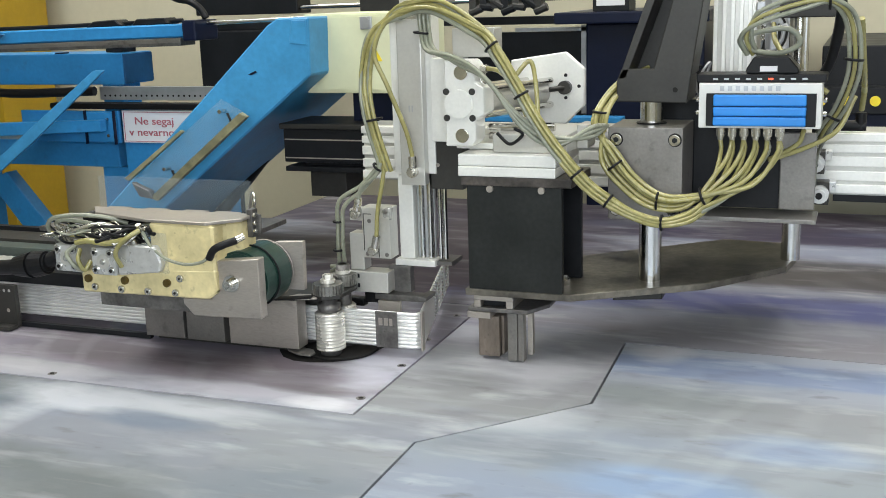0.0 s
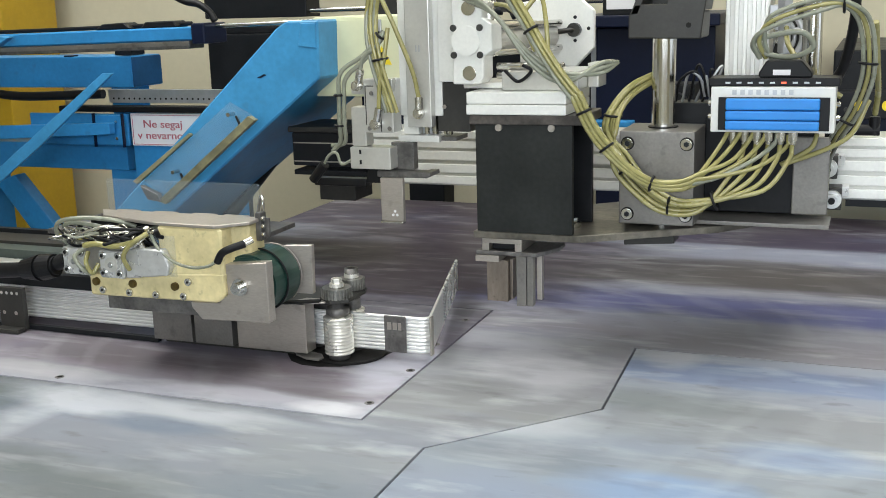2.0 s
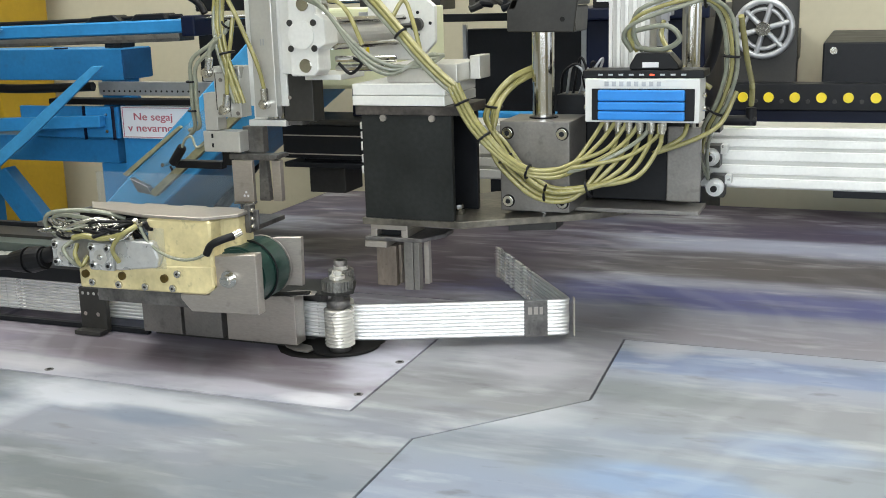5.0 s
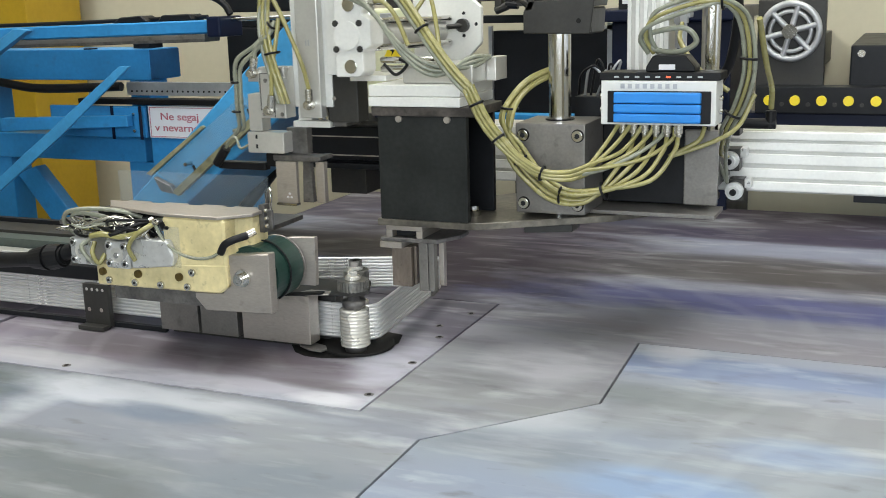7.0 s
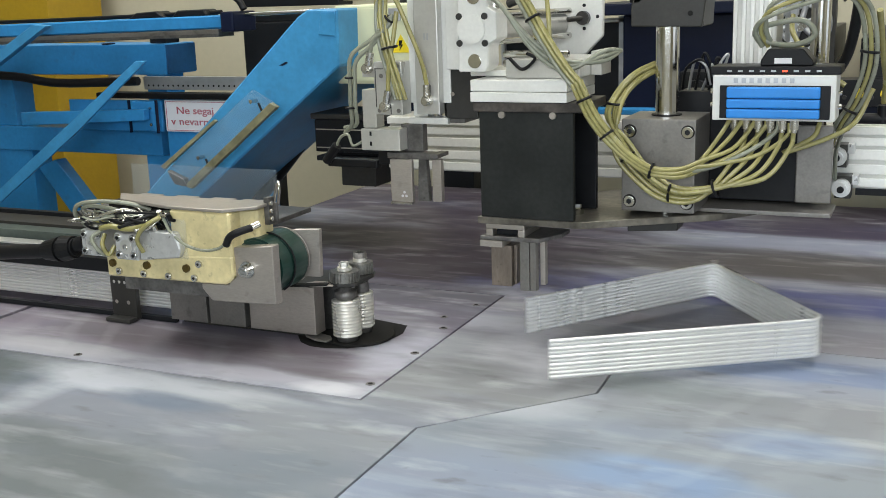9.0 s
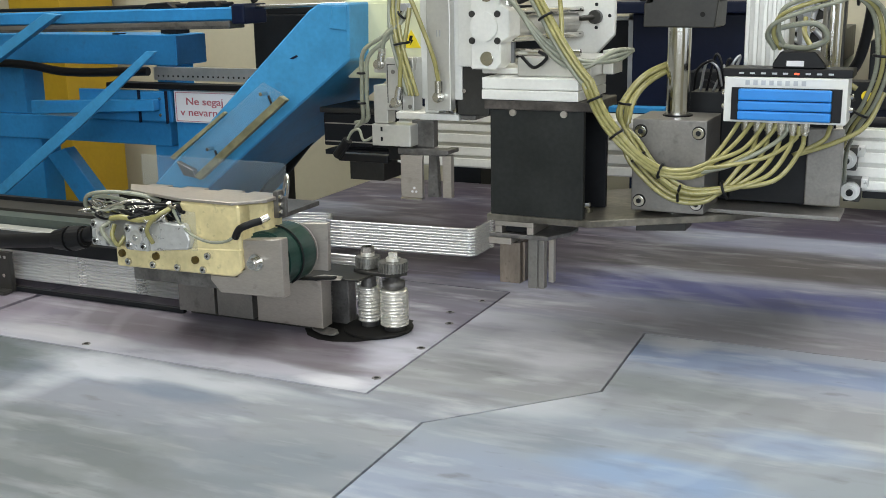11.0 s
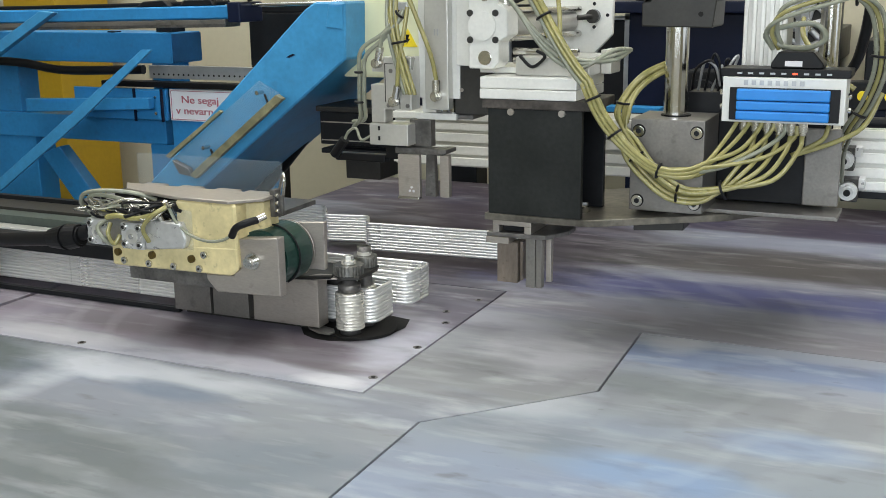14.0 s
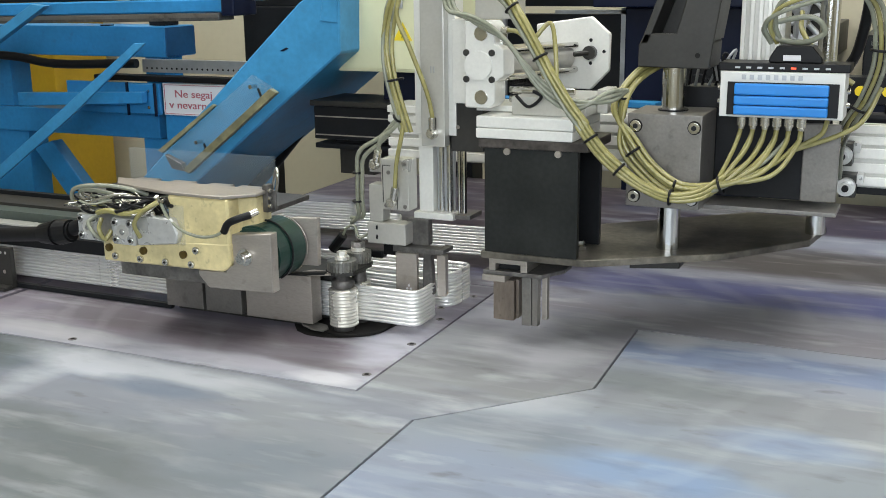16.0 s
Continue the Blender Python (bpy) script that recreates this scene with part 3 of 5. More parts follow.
# two compact cylinders with their hoses on the head
for k, (vx, vy) in enumerate(((-0.622, 0.062), (-0.535, 0.055))):
    body = part("compact_cylinder", box(vx, vx + 0.052, vy, vy + 0.10, 0.187, 0.238, 0.004), M_CASE, head, "scratched aluminium compact cylinder")
    part("groove", box(vx + 0.003, vx + 0.049, vy - 0.0008, vy + 0.0004, 0.190, 0.235, 0), M_CASE, body)
    part("cover", cyl((vx + 0.026, vy - 0.002, 0.2125), (vx + 0.026, vy + 0.001, 0.2125), 0.014), M_ALU, body)
    part("centre_screw", cyl((vx + 0.026, vy - 0.005, 0.2125), (vx + 0.026, vy - 0.001, 0.2125), 0.0055, sides=12), M_CHROME, body)
    for sx in (0.009, 0.043):
        for sz in (0.197, 0.229):
            part("screw", cyl((vx + sx, vy - 0.004, sz), (vx + sx, vy + 0.001, sz), 0.0072, sides=14), M_CHROME, body)
            part("socket", cyl((vx + sx, vy - 0.0046, sz), (vx + sx, vy - 0.0038, sz), 0.0035, sides=6, bevel=0), M_GAP, body)
    for sx in (0.012, 0.04):
        part("elbow_fitting", join(cyl((vx + sx, vy + 0.03, 0.237), (vx + sx, vy + 0.03, 0.258), 0.0065, sides=12), cyl((vx + sx, vy + 0.03, 0.256), (vx + sx + 0.012, vy + 0.02, 0.264), 0.0055, sides=12)), M_BRASS, body)
part("valve_body", prism([(-0.482, 0.188), (-0.395, 0.198), (-0.388, 0.215), (-0.40, 0.245), (-0.482, 0.245)], 0.058, 0.075, "y", 0.003), M_CASE, head)
part("amber_guard", box(-0.425, -0.38, 0.066, 0.070, 0.195, 0.268, 0.002), M_CLEAR, head, "yellowed clear plastic guard")
rng = random.Random(7)
for k in range(24):
    ax, bx = rng.uniform(-0.63, -0.50), rng.uniform(-0.56, -0.42)
    line = glide([(ax, 0.09, 0.245), (ax - rng.uniform(-0.02, 0.03), 0.075 + rng.uniform(-0.03, 0.03), 0.258 + rng.uniform(-0.01, 0.022)), ((ax + bx) / 2 + rng.uniform(-0.02, 0.02), 0.075 + rng.uniform(-0.035, 0.04), 0.268 + rng.uniform(-0.028, 0.014)), (bx, 0.09 + rng.uniform(-0.02, 0.03), 0.262 + rng.uniform(-0.01, 0.016)), (bx + 0.02, 0.10, 0.238)], 5)
    part("small_hose", tube(line, rng.choice((0.0018, 0.0025, 0.0032, 0.0036))), rng.choice((M_HOSE, M_HOSE_G, M_RUBBER, M_RUBBER, M_BRASS)), head)
for k in range(14):
    cx, cz = rng.uniform(-0.625, -0.41), rng.uniform(0.238, 0.272)
    cy = rng.uniform(0.062, 0.10)
    part("small_fitting", join(cyl((cx, cy, cz), (cx + rng.uniform(-0.008, 0.008), cy - 0.006, cz + 0.012), 0.0048, sides=10), cyl((cx, cy, cz), (cx + 0.012, cy - 0.004, cz + rng.uniform(-0.004, 0.004)), 0.0036, sides=8)), M_BRASS if k % 3 else M_RUBBER, head)
for k, pts in enumerate((
    [(-0.618, 0.10, 0.225), (-0.634, 0.07, 0.258), (-0.618, 0.06, 0.285), (-0.570, 0.07, 0.292), (-0.520, 0.09, 0.286), (-0.49, 0.11, 0.272)],
    [(-0.610, 0.11, 0.235), (-0.625, 0.08, 0.268), (-0.600, 0.07, 0.282), (-0.552, 0.08, 0.276), (-0.515, 0.09, 0.262)],
    [(-0.560, 0.05, 0.246), (-0.530, 0.045, 0.252), (-0.495, 0.05, 0.248), (-0.462, 0.06, 0.255), (-0.440, 0.07, 0.268)],
    [(-0.562, 0.06, 0.232), (-0.556, 0.045, 0.215), (-0.548, 0.05, 0.196), (-0.540, 0.06, 0.212)],
    [(-0.570, 0.06, 0.238), (-0.580, 0.045, 0.226), (-0.566, 0.044, 0.205), (-0.556, 0.056, 0.192)],
    [(-0.470, 0.055, 0.205), (-0.474, 0.046, 0.232), (-0.452, 0.048, 0.258), (-0.430, 0.062, 0.272)],
)):
    part("cylinder_hose", tube(glide(pts, 7), 0.0042 if k != 2 else 0.0055, 8), M_HOSE_G if k in (0, 1, 4) else M_HOSE, head, "yellowed cylinder hose")
part("connector_block", box(-0.60, -0.47, 0.12, 0.18, 0.24, 0.282, 0.004), M_RUBBER, head)
part("sensor_cable", tube(glide([(-0.43, 0.07, 0.268), (-0.41, 0.062, 0.245), (-0.38, 0.06, 0.225), (-0.345, 0.062, 0.216), (-0.315, 0.066, 0.219), (-0.297, 0.072, 0.229)], 6), 0.0028), M_HOSE_G, head)
part("sensor_sleeve", tube(glide([(-0.298, 0.072, 0.226), (-0.286, 0.07, 0.243), (-0.268, 0.075, 0.252), (-0.252, 0.09, 0.257)], 5), 0.0068, 12), M_RUBBER, head, "black rubber cable sleeve")
part("plug", cyl((-0.256, 0.088, 0.256), (-0.241, 0.099, 0.264), 0.0062), M_BRASS, head)
part("guard_sheet", box(-0.86, -0.465, 0.498, 0.503, 0.205, 0.285, 0.001), M_CLEAR, head, "clear acrylic guard sheet standing on the head")
part("guard_shelf", box(-0.90, -0.40, 0.34, 0.53, 0.190, 0.200), M_WORN, head)
for hx in (-0.80, -0.70, -0.60, -0.52):
    part("hinge", box(hx - 0.03, hx + 0.03, 0.470, 0.496, 0.2005, 0.218, 0.002), M_STEEL, head)
part("wire_clip", tube(glide([(-0.47, 0.49, 0.21), (-0.45, 0.48, 0.262), (-0.44, 0.47, 0.25), (-0.445, 0.47, 0.215)], 6), 0.0035), M_CHROME, head)
part("shelf_leg", join(box(-0.88, -0.86, 0.36, 0.52, 0.0015, 0.1895), box(-0.44, -0.42, 0.36, 0.40, 0.0015, 0.1895)), M_WORN, head)

# centre pin and the swinging roller
pin = thing("centre_pin", (*PIN, 0.001), "grooved steel centre pin with a knurled nut on the table", "bending pin")
part("grooved_sleeve", grooved(*PIN, 0.0225, 0.0165, 0.0875, COUNT), M_ROLL, pin)
part("shaft", lathe(*PIN, [(0.016, 0.001), (0.016, 0.0164), (0.015, 0.0876), (0.013, 0.13), (0.013, 0.166)]), M_WORN, pin)
part("knurled_nut", knurled(*PIN, 0.025, 0.126, 0.147), M_NUT, pin)
part("cap_screw", join(cyl((*PIN, 0.1471), (*PIN, 0.156), 0.014), cyl((*PIN, 0.156), (*PIN, 0.166), 0.010, sides=6)), M_ROLL, pin)

swing = thing("swinging_bending_arm", (*PIN, 0.0), "dark steel bending arm with a grooved roller, turning about the pin", "bending arm")
RX, RY = PIN[0] - 0.003, PIN[1] - 0.058
# disc blackened to pass for the dark recess round the pin
part("base_plate", prism([(PIN[0] + 0.070 * math.cos(a), PIN[1] - 0.020 + 0.068 * math.sin(a)) for a in [2 * math.pi * k / 36 for k in range(36)]], 0.0008, 0.006, "z", 0.001), M_GAP, swing, "black oily turntable plate, with recess shade in its colour")
part("roller", grooved(RX, RY, 0.0280, 0.0155, 0.0885, COUNT + 1), M_ROLL, swing, "polished grooved bending roller")
part("roller_shaft", lathe(RX, RY, [(0.02, 0.006), (0.02, 0.0154), (0.017, 0.0886), (0.022, 0.093), (0.022, 0.104), (0.013, 0.105), (0.013, 0.15)]), M_WORN, swing)
part("link_plate", prism([(RX - 0.03, RY - 0.012), (RX, RY - 0.03), (RX + 0.03, RY - 0.012), (PIN[0] + 0.028, PIN[1]), (PIN[0] + 0.02, PIN[1] + 0.022), (PIN[0] - 0.02, PIN[1] + 0.022), (PIN[0] - 0.028, PIN[1])], 0.1172, 0.1245, "z", 0.001), M_DARK, swing)
part("knurled_nut", knurled(RX, RY, 0.029, 0.124, 0.143), M_NUT, swing)
part("cap_screw", join(cyl((RX, RY, 0.1431), (RX, RY, 0.151), 0.014), cyl((RX, RY, 0.151), (RX, RY, 0.160), 0.010, sides=6)), M_ROLL, swing)
solid("wear_shoe", prism([(-0.292, 0.297), (-0.252, 0.243), (-0.222, 0.226), (-0.196, 0.224), (-0.192, 0.240), (-0.205, 0.258), (-0.255, 0.272)], 0.0064, 0.0098, "z", 0.0008), M_STEEL_D, "thin pointed steel wear plate beside the bending arm", "wear part")
# flat sheet without depth: the recess's darkness is painted
solid("turntable_ring", prism([(-0.303, 0.305), (-0.282, 0.262), (-0.255, 0.228), (-0.225, 0.213), (-0.190, 0.212), (-0.150, 0.224), (-0.118, 0.252), (-0.098, 0.290), (-0.090, 0.34), (-0.105, 0.39), (-0.20, 0.41), (-0.26, 0.36)], 0.0003, 0.0006, "z", 0), M_GAP, "flat black ring round the pin, oil and recess shade in its colour", "table inset", kind="structure")

# ---- wire feed channel ----
feed = thing("wire_feed_channel", (-2.0, 0.33, 0.0), "long black and aluminium guide channel for the wire stack", "guide rail")
part("cover_bar", box(-3.6, -0.575, 0.262, 0.318, 0.0935, 0.122), M_BLACK, feed, "black steel cover bar")
part("light_strip", box(-3.6, -0.62, 0.33, 0.366, 0.100, 0.122), M_ALU, feed, "aluminium rail")
part("rail_edge", box(-3.6, -0.62, 0.326, 0.3295, 0.108, 0.124, 0.001), M_ALU_W, feed)
part("green_strip", box(-3.6, -0.62, 0.372, 0.42, 0.10, 0.140), M_GREENISH, feed, "dull green-grey painted strip")
part("top_bar", box(-3.6, -0.86, 0.422, 0.50, 0.10, 0.146), M_DARK, feed)
part("rear_bar", box(-3.6, -0.90, 0.502, 0.519, 0.0015, 0.155), M_BLACK, feed)
part("lower_bar", box(-3.6, -0.57, 0.250, 0.262, 0.0015, 0.0115), M_BLACK, feed)
for k in range(9):
    part("standoff", box(-3.5 + 0.33 * k, -3.47 + 0.33 * k, 0.34, 0.42, 0.0015, 0.0995), M_BLACK, feed)
solid("black_cable", tube(glide([(-2.4, 0.18, 0.120), (-1.6, 0.16, 0.128), (-1.0, 0.10, 0.158), (-0.80, 0.085, 0.176), (-0.69, 0.08, 0.190), (-0.64, 0.09, 0.205)], 6), 0.0145, 12), M_RUBBER, "thick black rubber cable running to the bending head", "cable")
solid("cable_gland", join(cyl((-0.735, 0.080, 0.184), (-0.690, 0.081, 0.190), 0.018, 0.0255, bevel=0.004), cyl((-0.690, 0.081, 0.190), (-0.655, 0.082, 0.196), 0.0255, 0.0215, bevel=0.004)), M_RUBBER, "black rubber cable gland beside the small cylinders", "cable gland")

clamp = thing("feed_clamp", (-0.925, 0.25, 0.0), "dark drilled steel clamp gripping the wire stack", "clamp")
part("clamp_plate", box(-0.957, -0.893, 0.236, 0.249, 0.004, 0.094), M_DARK, clamp)
part("clamp_foot", box(-0.957, -0.893, 0.212, 0.2355, 0.0015, 0.010), M_DARK, clamp)
for k in range(4):
    part("screw", cyl((-0.945 + 0.0135 * k, 0.2355, 0.083), (-0.945 + 0.0135 * k, 0.2335, 0.083), 0.0035, sides=10), M_ALU, clamp)
for sx in (-0.943, -0.912):
    part("screw", cyl((sx, 0.2355, 0.040), (sx, 0.2335, 0.040), 0.0045, sides=10), M_STEEL, clamp)

# ---- wire stacks ----
def stack(name, plan, parent, thin=0.0):
    """One run of the stacked wires along a plan line: the lowest wire, and the others as its parts."""
    mesh, first = None, None
    for k in range(COUNT):
        if mesh is None:
            org = ORIGIN[parent.name]
            bm = tube([(x - org.x, y - org.y, WIRE_Z - org.z) for x, y in plan], WIRE_R - thin, 10)
            mesh = bpy.data.meshes.new("wire")
            bm.to_mesh(mesh)
            bm.free()
            mesh.materials.append(M_WIRE)
            first = new(name, mesh)
            first.parent = parent
        else:
            ob = new("wire", mesh)
            ob.parent = first
            ob.location = (0.0006 * math.sin(5.1 * k), 0.0005 * math.sin(3.3 * k), k * PITCH)
    return first


FEED_END = -0.90
supply = thing("wire_supply", (0, 0, 0), "stack of ten straight bright wires coming from the feed", "wire stack")
stack("straight_wire", [(-4.0, WIRE_Y), (FEED_END, WIRE_Y)], supply)

# first workpiece: straight run, joint of short links, then the bent arm
S2, S1, L1, LINKS, LINK = 0.46, 0.375, 0.46, 10, 0.0045
bent = thing("bent_wire_stack", (0, 0, 0), "stack of bright wires bent into an open stirrup", "wire stack")
JOINT_0 = FEED_END + S2
run = stack("straight_run", [(-S2, 0), (0, 0)], bent)
links = [stack("bend_link", [(0.0, 0), (LINK, 0)], bent) for k in range(LINKS)]
TURN = 104.5
arm = stack("bent_arm", rounded([(0, 0), (S1, 0), (S1 + L1 * math.cos(radians(TURN)), L1 * math.sin(radians(TURN)))], 0.018, 8), bent)
tag = part("steel_tag", box(S1 - 0.088, S1 - 0.044, -0.0075, -0.0042, 0.0185, 0.0885, 0.001), M_WORN, arm, "dark stamped steel tag on the wires")
for k, bw in enumerate((0.008, 0.008, 0.006)):
    part("raised_mark", box(S1 - 0.081 + 0.011 * k, S1 - 0.081 + 0.011 * k + bw, -0.0085, -0.0072, 0.062, 0.076, 0), M_STEEL, tag)
part("stop_plate", box(S1 + 0.0042, S1 + 0.0075, -0.010, 0.004, 0.018, 0.092, 0.001), M_STEEL, arm, "thin steel stop at the bent corner")

# second workpiece: folded near the pin, with a cranked far side
fold = thing("folded_wire_stack", (0, 0, 0), "stack of bright wires folded into hooks and a cranked side", "wire stack")
stack("hook_run", rounded([(-0.62, WIRE_Y), (-0.155, WIRE_Y), (-0.155, 0.375), (-0.40, 0.385)], 0.022, 8), fold)
stack("loop_run", rounded([(-0.75, 0.43), (-0.148, 0.428), (-0.140, 0.520), (-0.80, 0.50)], 0.024, 8), fold)
stack("far_run", rounded([(-0.80, 0.50), (-0.95, 0.60), (-0.86, 0.93), (-0.655, 0.955), (-0.600, 0.866), (-0.489, 0.890), (-0.455, 0.815), (-0.068, 0.845), (-0.068, 0.965)], 0.018, 8), fold)


# ---- blue frame behind the table ----
frame_blue = thing("blue_machine_frame", (-1.4, 1.3, -0.90), "blue painted steel frame of the machine with a sloping beam", "machine frame")
part("top_beam", prism([(-3.6, 0.520), (-1.02, 0.566), (-1.02, 0.603), (-3.6, 0.560)], 1.12, 1.22, "y", 0.004), M_BLUE, frame_blue)
part("tube_cap", box(-1.019, -0.975, 1.11, 1.225, 0.556, 0.612, 0.006), M_NAVY, frame_blue, "dark navy end cap")
part("silver_rail", prism([(-3.6, 0.498), (-1.03, 0.543), (-1.03, 0.5645), (-3.6, 0.5185)], 1.115, 1.19, "y", 0.002), M_WORN, frame_blue)
part("drive_shaft", cyl((-0.975, 1.17, 0.602), (-0.55, 1.17, 0.612), 0.006), M_CHROME, frame_blue)
part("cable_clamp", prism([(-1.366, 0.5975), (-1.237, 0.5997), (-1.264, 0.618), (-1.34, 0.614)], 1.14, 1.20, "y", 0.003), M_BLACK, frame_blue, "dark cable clamp on the beam")
part("cable_clamp", prism([(-1.207, 0.6002), (-1.083, 0.6022), (-1.095, 0.620), (-1.19, 0.618)], 1.14, 1.20, "y", 0.003), M_BLACK, frame_blue, "dark cable clamp on the beam")
part("beam_cable", tube(glide([(-3.5, 1.16, 0.575), (-2.2, 1.16, 0.592), (-1.6, 1.16, 0.600), (-1.3, 1.165, 0.606), (-1.05, 1.165, 0.611)], 6), 0.006, 8), M_RUBBER, frame_blue)
part("drop_cable", tube(glide([(-1.177, 1.17, 0.724), (-1.077, 1.17, 0.674), (-1.028, 1.17, 0.663), (-0.993, 1.17, 0.641), (-0.977, 1.17, 0.616)], 6), 0.010, 8), M_RUBBER, frame_blue)
# thin dull strip along the upper half of the rail's front
part("rail_dull_strip", prism([(-3.6, 0.507), (-1.03, 0.552), (-1.03, 0.5635), (-3.6, 0.5175)], 1.1135, 1.1148, "y", 0), M_STEEL_D, frame_blue)
part("upper_beam", box(-3.6, -1.371, 1.30, 1.45, 0.420, 0.515, 0.003), M_BLUE, frame_blue)
# thin plate that paints the shade on the beam's right end
part("beam_end_face", box(-1.3708, -1.366, 1.303, 1.447, 0.423, 0.512, 0.001), M_BLUE_SHADE, frame_blue, "thin blue plate with the beam end's shade in its colour")
part("hole_plug", box(-1.62, -1.59, 1.30, 1.33, 0.5152, 0.519, 0), M_NAVY, frame_blue)
part("spacer", box(-1.45, -1.39, 1.33, 1.40, 0.5165, 0.56), M_BLACK, frame_blue)
part("lower_beam", box(-3.6, -1.415, 1.30, 1.42, 0.163, 0.245, 0.004), M_BLUE, frame_blue)
part("bracket_plate", box(-1.735, -1.366, 1.25, 1.262, 0.248, 0.345, 0.002), M_BLUE, frame_blue)
part("hinge_plate", box(-1.475, -1.375, 1.236, 1.2495, 0.252, 0.342, 0.002), M_BLUE, frame_blue)
for hz in (0.272, 0.322):
    part("hinge_screw", cyl((-1.395, 1.2355, hz), (-1.395, 1.230, hz), 0.005, sides=10), M_CHROME, frame_blue)
for sx in (-1.478, -1.372):
    part("slot_edge", box(sx, sx + 0.0055, 1.228, 1.236, 0.246, 0.348, 0), M_NAVY, frame_blue)
part("upper_strap", prism([(-2.30, 0.215), (-2.30, 0.26), (-1.655, 0.590), (-1.60, 0.585)], 1.05, 1.075, "y", 0.002), M_BLUE_L, frame_blue, "light blue steel strap")
part("rear_post", box(-2.16, -2.03, 1.31, 1.40, 0.2455, 0.4195, 0.003), M_BLUE, frame_blue)
part("brace", prism([(-1.90, 0.262), (-1.395, 0.288), (-1.395, 0.322), (-1.90, 0.305)], 1.20, 1.228, "y", 0.002), M_BLUE, frame_blue)
part("upright", box(-1.366, -1.05, 1.27, 1.40, -0.899, 0.345, 0.004), M_BLUE, frame_blue)
part("upright", box(-1.49, -1.375, 1.31, 1.40, -0.899, 0.1625, 0.004), M_BLUE, frame_blue)
part("upright", box(-2.20, -1.98, 1.31, 1.40, -0.899, 0.1625, 0.004), M_BLUE, frame_blue)
part("cross_brace", prism([(-1.98, 0.10), (-1.90, 0.13), (-1.49, -0.34), (-1.49, -0.50)], 1.33, 1.38, "y", 0.002), M_BLUE, frame_blue)
part("flat_strap", prism([(-2.05, -0.06), (-2.05, -0.02), (-1.315, 0.478), (-1.277, 0.478), (-1.56, 0.268), (-1.72, 0.16)], 1.09, 1.098, "y", 0.0015), M_BLUE_L, frame_blue, "light blue flat steel strap")
part("post_under_beam", box(-1.46, -1.385, 1.31, 1.40, 0.2455, 0.4195, 0.002), M_BLUE, frame_blue)
beam_side = [(-1.20, 0.04), (-0.575, 0.600), (-0.545, 0.618), (-0.462, 0.618), (-0.466, 0.485), (-1.045, 0.04)]
part("sloping_beam", prism(beam_side, 0.80, 1.20, "y", 0.004), M_BLUE_L, frame_blue, "light blue sloping box beam")
part("beam_leg", box(-1.20, -1.06, 0.82, 1.18, -0.899, 0.0395, 0.003), M_BLUE, frame_blue)
part("patch_plate", prism([(-0.515, 0.56), (-0.468, 0.555), (-0.468, 0.612), (-0.505, 0.612)], 0.7965, 0.7995, "y", 0.001), M_BLUE_L, frame_blue)
part("oil_drip_mark", prism([(-0.632, 0.487), (-0.622, 0.486), (-0.606, 0.493), (-0.612, 0.496)], 0.7985, 0.7996, "y", 0), M_NAVY, frame_blue)
part("underside_hose", tube(glide([(-1.02, 1.16, 0.02), (-0.95, 1.18, 0.095), (-0.82, 1.18, 0.235), (-0.70, 1.18, 0.36)], 6), 0.018, 10), M_RUBBER, frame_blue, "black hose under the sloping beam")

guard = thing("sloping_guard", (-0.8, 0.76, 0.2), "clear acrylic guard with an olive zinc edge strip", "guard")
part("acrylic_sheet", prism([(-0.955, 0.235), (-0.905, 0.195), (-0.63, 0.402), (-0.69, 0.432)], 0.762, 0.766, "y", 0.0005), M_CLEAR, guard)
part("edge_strip", prism([(-0.905, 0.188), (-0.885, 0.180), (-0.612, 0.392), (-0.630, 0.402)], 0.744, 0.760, "y", 0.001), M_OLIVE, guard, "dull olive zinc edge strip")
part("upper_strip", prism([(-0.985, 0.232), (-0.972, 0.226), (-0.80, 0.352), (-0.806, 0.357)], 0.754, 0.766, "y", 0.001), M_OLIVE, guard)
part("corner_clip", prism([(-0.955, 0.225), (-0.935, 0.19), (-0.895, 0.185), (-0.905, 0.205)], 0.742, 0.76, "y", 0.001), M_WORN, guard)
for gx, gz in ((-0.68, 0.405), (-0.85, 0.262)):
    part("screw", cyl((gx, 0.762, gz), (gx, 0.735, gz), 0.005, sides=10), M_CHROME, guard)
    part("pin", tube([(gx + 0.01, 0.755, gz - 0.005), (gx + 0.022, 0.752, gz - 0.028)], 0.003, 6), M_BLACK, guard)

strip = thing("perforated_strip", (-1.25, 1.30, 0.37), "galvanised perforated strip above a black cable tray", "cable tray")
part("strip_plate", box(-1.449, -1.00, 1.28, 1.300, 0.376, 0.4165, 0.001), M_GREY, strip)
for k in range(22):
    part("hole", cyl((-1.43 + 0.019 * k, 1.281, 0.389), (-1.43 + 0.019 * k, 1.2793, 0.389), 0.0032, sides=10, bevel=0), M_GAP, strip)
part("tray", box(-1.62, -1.00, 1.25, 1.30, 0.350, 0.368, 0.004), M_RUBBER, strip)
solid("black_hose_run", tube(glide([(-3.2, 1.22, 0.44), (-2.3, 1.20, 0.40), (-2.05, 1.19, 0.425), (-1.88, 1.19, 0.422), (-1.72, 1.20, 0.402), (-1.42, 1.22, 0.408)], 6), 0.014, 10), M_RUBBER, "black corrugated hose along the blue beam", "hose")

sign = thing("warning_sign", (-1.18, 1.262, 0.25), "white warning sign with red lettering and rounded border", "sign")
